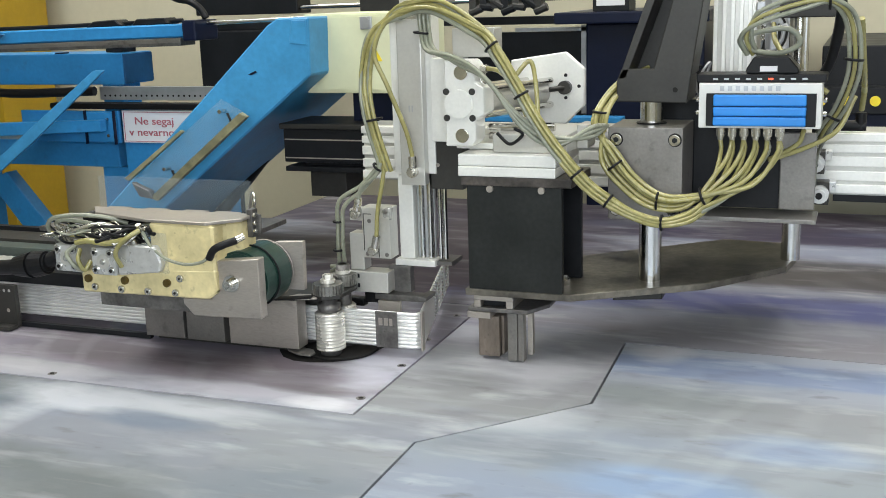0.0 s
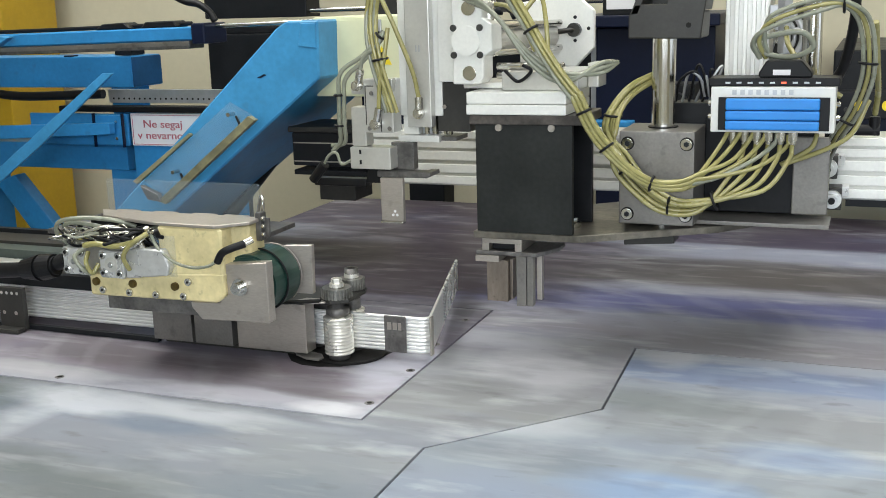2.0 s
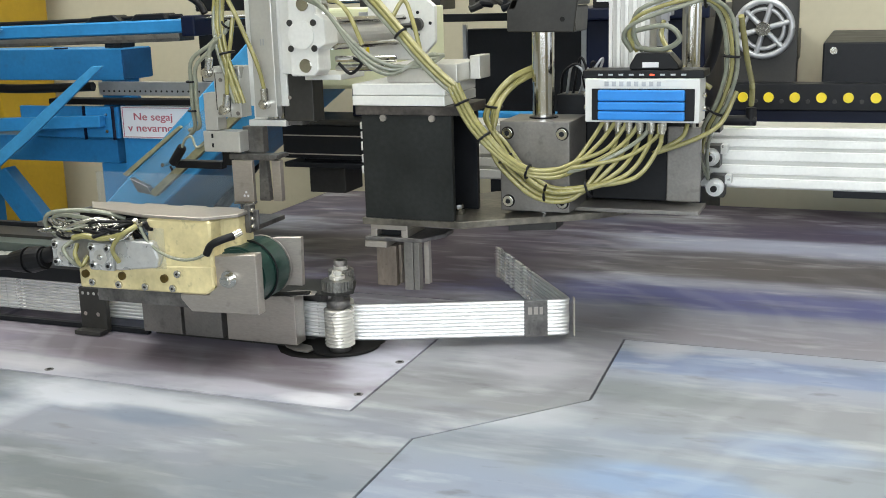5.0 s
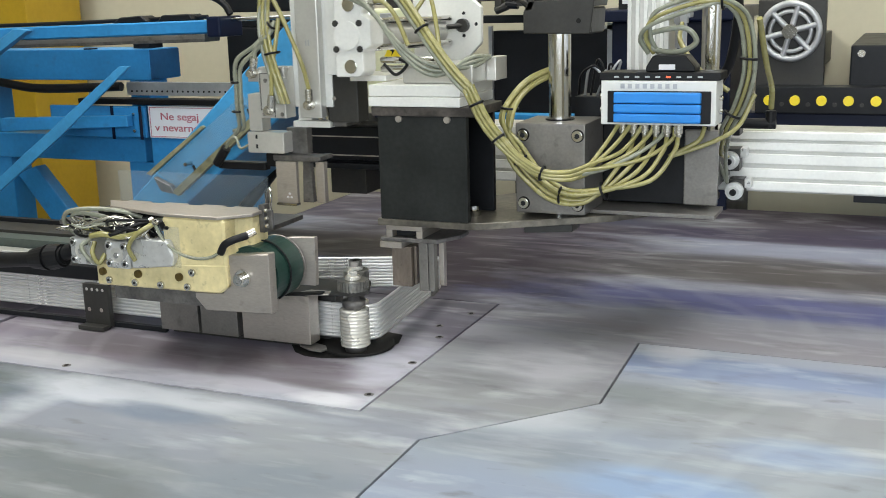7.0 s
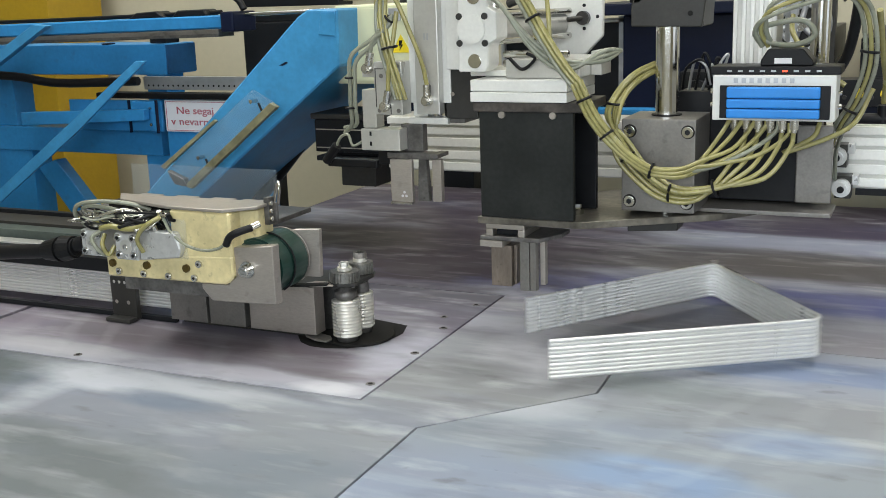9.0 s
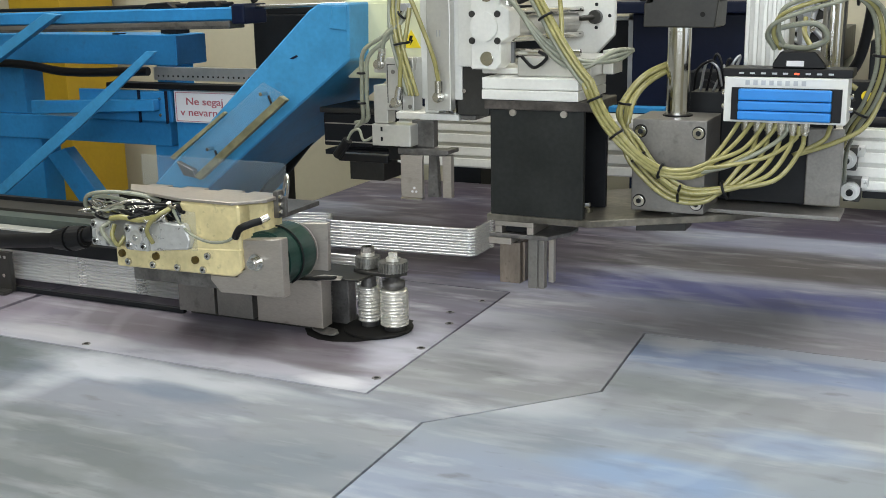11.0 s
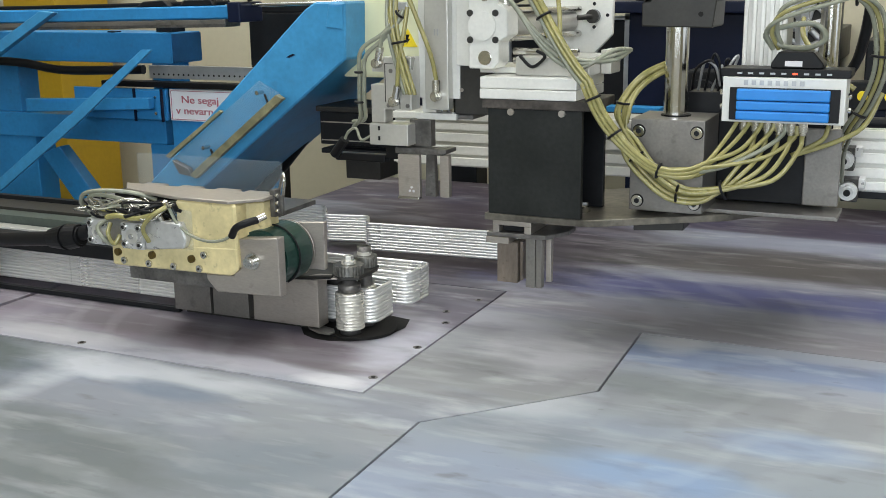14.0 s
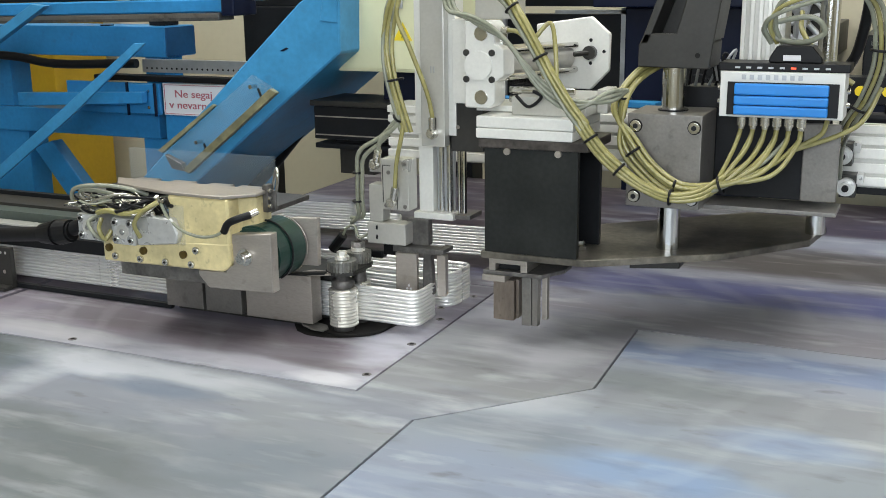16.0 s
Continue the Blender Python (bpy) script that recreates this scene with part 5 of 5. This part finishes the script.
part("finger_plate", prism([(0.092, 0.305), (0.205, 0.305), (0.232, 0.36), (0.232, 0.40), (0.10, 0.40)], 0.096, 0.1035, "z", 0.001), M_WORN, lift, "worn steel finger plate")
part("finger_lip", box(0.092, 0.136, 0.302, 0.345, 0.084, 0.0955, 0.001), M_STEEL, lift)
part("finger_block", box(0.107, 0.147, 0.320, 0.352, 0.007, 0.0835, 0.001), M_FINGER, lift, "worn brown steel finger block")
part("finger_side", box(0.1475, 0.153, 0.33, 0.352, 0.010, 0.0835, 0.001), M_FINGER, lift)
part("finger_bar", join(box(0.164, 0.182, 0.316, 0.335, 0.002, 0.0955), box(0.1825, 0.194, 0.318, 0.335, 0.002, 0.0955)), M_STEEL_D, lift, "ground steel finger bar")
part("finger_rear", box(0.1955, 0.205, 0.338, 0.352, 0.010, 0.0955, 0.001), M_STEEL, lift)
part("guide_rod", cyl((0.398, 0.445, 0.1396), (0.398, 0.445, 0.478), 0.0205, sides=28), M_CHROME, lift, "polished guide rod")
part("guide_rod", cyl((0.630, 0.66, 0.1396), (0.630, 0.66, 0.62), 0.018, sides=28), M_CHROME, lift, "polished guide rod")
part("dark_bracket", join(prism([(0.344, 0.468), (0.466, 0.466), (0.470, 0.50), (0.528, 0.90), (0.510, 0.90), (0.455, 0.70), (0.408, 0.525), (0.354, 0.525), (0.344, 0.505)], 0.400, 0.408, "y", 0.002), prism([(0.344, 0.468), (0.466, 0.466), (0.468, 0.512), (0.344, 0.506)], 0.409, 0.50, "y", 0.003), prism([(0.458, 0.513), (0.470, 0.513), (0.528, 0.90), (0.516, 0.90)], 0.409, 0.50, "y", 0.001), prism([(0.347, 0.507), (0.360, 0.508), (0.506, 0.90), (0.487, 0.90)], 0.400, 0.50, "y", 0.001), prism([(0.36, 0.513), (0.457, 0.513), (0.515, 0.90), (0.507, 0.90)], 0.485, 0.50, "y", 0)), M_DARK, lift, "dark grey cast bracket")
part("bracket_hole", cyl((0.446, 0.3995, 0.489), (0.446, 0.3985, 0.489), 0.0045, sides=12, bevel=0), M_GAP, lift)
part("rear_bracket", prism([(0.585, 0.60), (0.70, 0.60), (0.70, 0.64), (0.662, 0.90), (0.62, 0.90)], 0.60, 0.72, "y", 0.002), M_DARK, lift)

# ---- air slide: upright column and the short cylinder with its end plates ----
slide = thing("air_slide", (0.03, 0.40, 0.32), "aluminium air slide with upright column and cylinder", "pneumatic slide")
part("column", box(-0.050, -0.002, 0.352, 0.372, 0.316, 0.618, 0.002), M_ALU, slide, "anodised aluminium column")
part("column_back", box(-0.072, 0.012, 0.3725, 0.41, 0.335, 0.628, 0.002), M_ALU_W, slide)
part("type_bars", join(*[box(-0.030 + 0.006 * k, -0.027 + 0.006 * k, 0.3512, 0.3518, 0.452, 0.464, 0) for k in range(2)]), M_GREY, slide)
part("column_fitting", join(cyl((-0.024, 0.352, 0.342), (-0.024, 0.338, 0.342), 0.010, sides=12), cyl((-0.024, 0.338, 0.342), (-0.024, 0.331, 0.342), 0.007, sides=12), cyl((-0.022, 0.342, 0.350), (-0.022, 0.342, 0.372), 0.0075, sides=12)), M_BRASS, slide)
part("end_block", box(0.0125, 0.060, 0.355, 0.405, 0.398, 0.548, 0.002), M_ALU_W, slide)
part("cylinder_cap", prism([(0.0605, 0.398), (0.108, 0.398), (0.117, 0.408), (0.117, 0.445), (0.134, 0.455), (0.134, 0.500), (0.117, 0.510), (0.117, 0.538), (0.108, 0.548), (0.0605, 0.548)], 0.302, 0.354, "y", 0.002), M_ALU_W, slide, "white aluminium cylinder end cap")
part("cap_disc", cyl((0.087, 0.302, 0.472), (0.087, 0.297, 0.472), 0.026, sides=28), M_ALU_W, slide)
for sz in (0.417, 0.527):
    part("cap_screw", cyl((0.092, 0.302, sz), (0.092, 0.299, sz), 0.0125, sides=20), M_CHROME, slide)
for sx in (0.064, 0.112):
    for sz in (0.448, 0.494):
        part("tie_screw", cyl((sx, 0.302, sz), (sx, 0.2985, sz), 0.006, sides=12), M_DARK, slide)
        part("tie_rod", cyl((sx + 0.004, 0.354, sz), (sx + 0.075, 0.545, sz), 0.006, sides=12), M_CHROME, slide)
part("cylinder_barrel", cyl((0.092, 0.354, 0.472), (0.165, 0.545, 0.472), 0.024, sides=24), M_ALU, slide)
part("port_fitting", join(cyl((0.118, 0.335, 0.504), (0.118, 0.335, 0.530), 0.0085, sides=12), cyl((0.118, 0.335, 0.53), (0.132, 0.33, 0.532), 0.007, sides=12)), M_BRASS, slide)
part("hex_end_plate", prism([(0.105, 0.412), (0.215, 0.410), (0.250, 0.446), (0.251, 0.515), (0.214, 0.547), (0.105, 0.532)], 0.550, 0.562, "y", 0.002), M_ALU_W, slide, "white aluminium end plate with chamfered corners")
part("end_screw", join(cyl((0.214, 0.55, 0.480), (0.214, 0.535, 0.480), 0.013, sides=16), cyl((0.190, 0.52, 0.478), (0.214, 0.54, 0.480), 0.005)), M_DARK, slide)
for sx, sz in ((0.214, 0.503), (0.214, 0.460), (0.240, 0.482)):
    part("dowel", cyl((sx, 0.5505, sz), (sx, 0.5485, sz), 0.0035, sides=10), M_BLACK, slide)
part("bearing_block", box(0.0, 0.064, 0.376, 0.42, 0.306, 0.3975, 0.002), M_DARK, slide)
for rz in (0.408, 0.424):
    part("slide_rod", cyl((0.1175, 0.375, rz), (0.24, 0.375, rz), 0.0065, sides=14), M_CHROME, slide)
part("dowel", cyl((0.016, 0.3725, 0.352), (0.016, 0.370, 0.352), 0.004, sides=10), M_STEEL, slide)
part("carrier_plate", box(0.06, 0.135, 0.3545, 0.46, 0.3865, 0.3975, 0.002), M_ALU_W, slide)
part("top_bracket", join(box(-0.045, 0.0, 0.36, 0.40, 0.6285, 0.80), box(0.05, 0.13, 0.375, 0.42, 0.5485, 0.60)), M_ALU, slide)
arch = thing("hose_arch", (0.285, 0.284, 0.375), "bundle of yellowed pneumatic hoses arching down from the air slide", "hose bundle")
jit = random.Random(11)
for k in range(6):
    o, d, w = 0.0050 * (k % 3 - 1), 0.0075 * (k // 3), [jit.uniform(-0.006, 0.006) for _ in range(8)]
    a = 0.0045 * (k - 2.5)
    line = [(-0.070 + a, 0.33 + w[0], 0.345), (-0.098 + a, 0.325 + w[1], 0.45 + w[1]), (-0.104 + a + w[2] * 0.5, 0.33, 0.52), (-0.082 + a, 0.33 + w[3], 0.595), (-0.032 + w[4], 0.325, 0.632 + a), (0.045 + a, 0.31 + w[5], 0.640 + a * 0.8), (0.130 + o, 0.300 + d, 0.593 + o + w[6] * 0.5), (0.163 + o, 0.290 + d, 0.555 + o + w[6] * 0.4), (0.194 + o, 0.285 + d, 0.508 + o), (0.229 + o, 0.282 + d + w[7] * 0.3, 0.451 + o), (0.258 + o, 0.282 + d, 0.408 + o), (0.285 + o, 0.284 + d, 0.375 + o)]
    hose("rising_hose", line[:7], 0.0038, M_HOSE if k not in (0, 4) else M_HOSE_G, slide, "yellowed pneumatic hose")
    hose("arched_hose", line[4:], 0.0037, M_HOSE if k not in (0, 4) else M_HOSE_G, arch, "yellowed pneumatic hose")
for k in range(3):
    o = 0.008 * k
    hose("short_hose", [(0.0 + o, 0.34, 0.66), (0.006 + o, 0.335, 0.60), (0.022 + o, 0.32, 0.565), (0.075 + o, 0.30, 0.556 - o), (0.130 + o, 0.29, 0.528 - o), (0.205, 0.29, 0.450 - o), (0.26, 0.30, 0.418 - o), (0.315, 0.33, 0.415 + o), (0.335, 0.37, 0.43)], 0.0040, M_HOSE_G, slide)
hose("column_hose", [(-0.022, 0.342, 0.372), (-0.030, 0.335, 0.42), (-0.058, 0.325, 0.50), (-0.080, 0.32, 0.56), (-0.060, 0.322, 0.61), (-0.02, 0.325, 0.635)], 0.0043, M_HOSE, slide)
hose("port_hose", [(0.132, 0.33, 0.532), (0.160, 0.31, 0.528), (0.188, 0.295, 0.505), (0.215, 0.285, 0.455)], 0.0043, M_HOSE, slide)
hose("bow_hose", [(0.190, 0.30, 0.52), (0.215, 0.31, 0.545), (0.228, 0.30, 0.50), (0.235, 0.29, 0.42)], 0.0040, M_HOSE, arch)
hose("thin_cable", [(0.150, 0.32, 0.42), (0.175, 0.315, 0.402), (0.200, 0.31, 0.42), (0.185, 0.31, 0.43)], 0.003, M_RUBBER, slide)
ties([((-0.09, 0.33, 0.44), (-0.2, 0, 1)), ((0.008, 0.335, 0.595), (0.1, 0, 1))], 0.014, slide)
ties([((0.150, 0.297, 0.571), (0.65, 0, -0.75)), ((0.205, 0.288, 0.490), (0.5, 0, -0.85))], 0.0125, arch)

# the loop of hoses between air slide and manifold
loop = thing("hose_loop", (0.60, 0.41, 0.40), "loop of yellowed pneumatic hoses with black cable ties", "hose bundle")
for k in range(6):
    o, d, w = 0.0050 * (k % 3 - 1), 0.0075 * (k // 3), jit.uniform(-0.004, 0.004)
    fx = 0.521 + 0.0195 * k
    hose("pneumatic_hose", [(0.279 + o, 0.2835 + d, 0.382 + o), (0.287 + o, 0.284 + d, 0.372 + o), (0.319 + o, 0.290 + d, 0.336 + o), (0.352 + o, 0.297 + d, 0.310 + o), (0.394, 0.305 + d, 0.286 + o), (0.439, 0.320 + d, 0.272 + o), (0.483 - o, 0.340 + d, 0.280 + o), (0.512 + 0.35 * (fx - 0.56) + w, 0.370 + d, 0.302 + o), (0.55 + 0.75 * (fx - 0.565), 0.395, 0.342 + w), (fx + 0.002, 0.416, 0.382), (fx, 0.42, 0.404)], 0.0039, M_HOSE if k != 4 else M_HOSE_G, loop, "yellowed pneumatic hose")
ties([((0.300, 0.291, 0.357), (0.7, 0, -0.8)), ((0.352, 0.301, 0.310), (0.85, 0, -0.6)), ((0.439, 0.324, 0.272), (1, 0, 0.0))], 0.0125, loop)

# ---- gripper slide: valve block, rods and wire fingers ----
grip = thing("gripper_slide", (-0.06, 0.38, 0.10), "aluminium gripper slide with valve block and steel fingers", "gripper")
part("slide_rail", box(-0.070, -0.040, 0.38, 0.405, 0.168, 0.330, 0.002), M_ALU_W, grip)
for sx, sr in ((-0.027, 0.0055), (-0.010, 0.0065), (0.010, 0.0045), (0.020, 0.0045)):
    part("guide_shaft", cyl((sx, 0.392, 0.168), (sx, 0.392, 0.345), sr, sides=14), M_CHROME, grip)
part("middle_rail", box(-0.038, -0.003, 0.395, 0.405, 0.168, 0.330, 0.001), M_GREY, grip)
part("foot_plate", box(-0.078, 0.004, 0.372, 0.412, 0.1555, 0.1675, 0.001), M_ALU_W, grip)
part("foot_arm", box(0.0045, 0.035, 0.38, 0.44, 0.1575, 0.1655, 0.001), M_WORN, grip)
valve = part("valve_block", join(box(-0.128, -0.070, 0.335, 0.372, 0.176, 0.274, 0.002), box(-0.158, -0.1285, 0.340, 0.372, 0.150, 0.222, 0.002), box(-0.158, -0.1285, 0.345, 0.372, 0.245, 0.268, 0.002)), M_ALU, grip, "scuffed aluminium valve block")
part("valve_recess", join(box(-0.125, -0.1235, 0.3342, 0.3352, 0.19, 0.262, 0), box(-0.125, -0.108, 0.3342, 0.3352, 0.2605, 0.262, 0), box(-0.095, -0.0935, 0.3342, 0.3352, 0.178, 0.232, 0)), M_DARK, valve)
for vx, vz in ((-0.118, 0.184), (-0.078, 0.184), (-0.078, 0.266), (-0.112, 0.248)):
    part("valve_screw", cyl((vx, 0.3352, vz), (vx, 0.3325, vz), 0.0042, sides=12), M_STEEL_D, valve)
part("lower_block", box(-0.160, -0.078, 0.333, 0.372, 0.108, 0.149, 0.002), M_ALU, grip)
for sx, sz in ((-0.141, 0.140), (-0.141, 0.121)):
    part("slot", box(sx, sx + 0.004, 0.3322, 0.3332, sz - 0.004, sz + 0.004, 0), M_BLACK, grip)
for fx, fz in ((-0.138, 0.262), (-0.104, 0.192)):
    part("elbow_fitting", join(cyl((fx, 0.336, fz), (fx, 0.322, fz), 0.0095, sides=12), cyl((fx, 0.322, fz), (fx, 0.316, fz), 0.007, sides=6), cyl((fx + 0.004, 0.328, fz + 0.006), (fx + 0.010, 0.326, fz + 0.030), 0.0075, sides=12)), M_BRASS, grip)
part("tool_neck", box(-0.090, -0.045, 0.365, 0.385, 0.104, 0.155, 0.001), M_WORN, grip)
part("tool_plate", join(box(-0.112, -0.012, 0.345, 0.375, 0.092, 0.1035), box(-0.020, -0.004, 0.34, 0.39, 0.0955, 0.1035)), M_WORN, grip, "worn steel tool plate")
finger = part("tool_finger", box(-0.104, -0.059, 0.340, 0.350, 0.0105, 0.0915, 0.001), M_STEEL, grip, "drilled steel finger plate")
part("finger_tip", box(-0.104, -0.059, 0.336, 0.3515, 0.0055, 0.0102, 0.001), M_CHROME, finger)
for sx, sz in ((-0.080, 0.022), (-0.072, 0.022), (-0.076, 0.029)):
    part("hole", cyl((sx, 0.3402, sz), (sx, 0.3394, sz), 0.0025, sides=10, bevel=0), M_SIGNW, finger)
inner_prong = part("tool_prong", prism([(-0.050, 0.0915), (-0.034, 0.0915), (-0.030, 0.011), (-0.054, 0.011)], 0.352, 0.366, "y", 0.001), M_WORN, grip)
outer_prong = part("tool_prong", box(-0.022, -0.004, 0.352, 0.366, 0.011, 0.0915, 0.001), M_STEEL, grip)
hose("valve_hose", [(-0.128, 0.325, 0.292), (-0.118, 0.322, 0.315), (-0.092, 0.325, 0.335), (-0.080, 0.33, 0.360)], 0.0042, M_HOSE_G, grip)
hose("valve_hose", [(-0.094, 0.325, 0.222), (-0.088, 0.322, 0.27), (-0.078, 0.325, 0.32), (-0.072, 0.33, 0.365)], 0.0042, M_HOSE, grip)
for k in range(2):
    o = 0.010 * k
    hose("drop_hose", [(-0.085, 0.33, 0.355 - o), (-0.120, 0.325, 0.318 - o), (-0.168 + o, 0.325, 0.286 - o), (-0.176 + o, 0.33, 0.235), (-0.180 + o, 0.335, 0.19), (-0.188 + o, 0.35, 0.155), (-0.215, 0.37, 0.135 + o)], 0.0042, M_HOSE_G, grip)
hose("sensor_lead", [(-0.160, 0.345, 0.125), (-0.182, 0.34, 0.115), (-0.195, 0.345, 0.135), (-0.215, 0.35, 0.128), (-0.235, 0.36, 0.100)], 0.0028, M_HOSE_G, grip)
part("sensor_plug", cyl((-0.226, 0.355, 0.112), (-0.258, 0.365, 0.078), 0.0095, sides=12), M_RUBBER, grip, "black sensor plug")
part("sensor_bar", box(-0.262, -0.15, 0.375, 0.395, 0.066, 0.082, 0.003), M_RUBBER, grip)
part("sensor_stem", box(-0.15, -0.108, 0.380, 0.39, 0.074, 0.12, 0.001), M_RUBBER, grip)
ties([((-0.175, 0.33, 0.245), (0, 0, 1)), ((-0.180, 0.335, 0.188), (0, 0, 1)), ((-0.088, 0.33, 0.352), (0.7, 0, 0.7))], 0.009, grip)


# ---- what moves ----
def sample(rows, t):
    """The value at t on straight lines through rows of (seconds, value)."""
    for (a, u), (b, v) in zip(rows, rows[1:]):
        if t <= b:
            return u + (v - u) * max(0.0, (t - a)) / (b - a)
    return rows[-1][1]


CARRIAGE_X = [(0, 0), (2.2, 0), (2.4, -0.05), (2.5, -0.104), (2.7, -0.172), (2.9, -0.195), (3.2, -0.197), (7.3, -0.194), (7.5, -0.172), (7.7, -0.10), (7.9, -0.022), (8.1, 0.0), (16, 0.008)]
LIFT_Z = [(0, 0), (0.3, 0.003), (0.5, 0.022), (0.8, 0.083), (1.0, 0.106), (1.3, 0.114), (14.6, 0.115), (15.0, 0.093), (15.5, 0.064), (16, 0.036)]
SLIDE_X = [(0, 0), (3.0, -0.004), (3.5, -0.012), (3.8, -0.055), (4.0, -0.085), (4.2, -0.10), (6.5, -0.105), (6.8, -0.075), (7.0, -0.044), (7.3, -0.012), (8, 0), (16, 0)]
GRIP_Z = [(0, 0), (0.3, 0.003), (0.5, 0.022), (0.8, 0.085), (1.0, 0.127), (1.5, 0.191), (2.0, 0.245), (2.3, 0.255), (14.6, 0.254), (15.0, 0.223), (15.5, 0.139), (16, 0.053)]
FEED_X = [(0, 0.024), (2.15, 0.024), (2.35, 0.045), (2.5, 0.126), (2.7, 0.215), (2.9, 0.281), (3.2, 0.299), (4.3, 0.301), (7.3, 0.299), (7.8, 0.300), (8.0, 0.305), (8.2, 0.322), (8.4, 0.345), (16, 0.345)]
BEND = [(0, 0), (4.6, 0), (5.0, 21), (5.6, 84), (5.9, 95), (16, 95)]
SWING = [(0, 0), (4.5, 0), (5.1, 30), (5.7, 82), (6.0, 88), (6.5, 88), (6.7, 70), (7.0, 25), (7.3, 0), (9.4, 0), (10.2, 60), (10.6, 88), (12.6, 88), (12.8, 60), (13.0, 25), (13.3, 5), (13.6, 0), (16, 0)]
FOLD_X = [(0, -3.2), (9.3, -3.2), (9.8, -2.6), (10.5, -0.8), (11.0, -0.1), (11.25, 0.0), (13.3, 0.002), (13.9, 0.010), (14.1, 0.05), (14.3, 0.11), (14.5, 0.125), (14.8, 0.128), (16, 0.129)]
CLAMP_X = [(0, 0), (2.2, 0), (2.5, 0.10), (2.9, 0.24), (3.2, 0.252), (4.2, 0.252), (6.3, 0.198), (7.0, 0.196), (7.6, 0.198), (8.0, 0.222), (8.5, 0.236), (9.2, 0.236), (10.6, 0.0), (11.3, -0.19), (12.5, -0.195), (13.9, -0.195), (14.5, -0.10), (16, -0.095)]
SUPPLY_X = [(0, 0.024), (2.15, 0.024), (2.35, 0.045), (2.5, 0.126), (2.7, 0.215), (2.9, 0.281), (3.2, 0.299), (4.3, 0.301), (7.3, 0.299), (7.8, 0.300), (8.0, 0.305), (8.2, 0.322), (8.4, 0.345), (13.3, 0.345), (13.9, 0.352), (14.1, 0.39), (14.3, 0.45), (14.5, 0.466), (16, 0.470)]


def times_of(*tables):
    return sorted({t for rows in tables for t, _ in rows})


def slid(ob, x_rows=((0, 0), (16, 0)), z_rows=((0, 0), (16, 0)), x_more=((0, 0), (16, 0))):
    b = ORIGIN[ob.name]
    walk(ob, [(t, pose(b.x + sample(x_rows, t) + sample(x_more, t), b.y, b.z + sample(z_rows, t))) for t in times_of(x_rows, z_rows, x_more)])


def motions():
    slid(carriage, CARRIAGE_X)
    slid(lift, CARRIAGE_X, LIFT_Z)
    slid(slide, CARRIAGE_X, LIFT_Z, SLIDE_X)
    slid(grip, CARRIAGE_X, GRIP_Z, SLIDE_X)
    for prong, shut in ((inner_prong, -0.036), (outer_prong, -0.062)):
        walk(prong, [(0, pose(shut, 0, 0)), (4.5, pose(shut, 0, 0)), (5.0, pose(0, 0, 0)), (16, pose(0, 0, 0))])
    b = ORIGIN[loop.name]
    walk(loop, [(t, pose(b.x + sample(CARRIAGE_X, t) - 0.058 * sample(LIFT_Z, t), b.y, b.z + 0.18 * sample(LIFT_Z, t)) @ pose(0, 0, 0, 0, 150 * sample(LIFT_Z, t), 0)) for t in times_of(CARRIAGE_X, LIFT_Z, SLIDE_X)])
    b = ORIGIN[arch.name]
    walk(arch, [(t, pose(b.x + sample(CARRIAGE_X, t), b.y, b.z + sample(LIFT_Z, t)) @ pose(0, 0, 0, 0, 105 * sample(SLIDE_X, t), 0)) for t in times_of(CARRIAGE_X, LIFT_Z, SLIDE_X)])
    slid(supply, SUPPLY_X)
    slid(clamp, CLAMP_X)
    slid(fold, FOLD_X)
    walk(swing, [(t, pose(*PIN, 0, 0, 0, sample(SWING, t))) for t in times_of(SWING)])
    # the bent stack rides with the feed, then leaves to the front
    out = [(8.75, 0, 0, 0), (8.85, 0.14, 0.01, 5), (8.95, 0.62, 0.08, 27), (9.0, 0.76, 0.11, 33), (9.1, 0.90, 0.06, 34), (9.2, 1.08, -0.04, 35), (9.4, 1.8, -0.30, 36), (9.7, 2.4, -0.40, 40), (16, 2.4, -0.40, 40)]
    ride = [(t, pose(JOINT_0 + sample(FEED_X, t), WIRE_Y, 0)) for t in times_of(FEED_X) if t < 8.7]
    ride += [(t, pose(JOINT_0 + 0.345 + dx, WIRE_Y + dy, 0, 0, 0, turn)) for t, dx, dy, turn in out]
    walk(bent, ride)
    times = [0] + [4.6 + 0.1 * k for k in range(14)] + [16]
    chain = {ob: [] for ob in (*links, arm)}
    for t in times:
        step = sample(BEND, t) / LINKS
        x = y = a = 0.0
        for ob in links:
            a += step
            chain[ob].append((t, pose(x, y, 0, 0, 0, a)))
            x, y = x + LINK * math.cos(radians(a)), y + LINK * math.sin(radians(a))
        chain[arm].append((t, pose(x, y, 0, 0, 0, a)))
    for ob, rows in chain.items():
        walk(ob, rows)


motions()
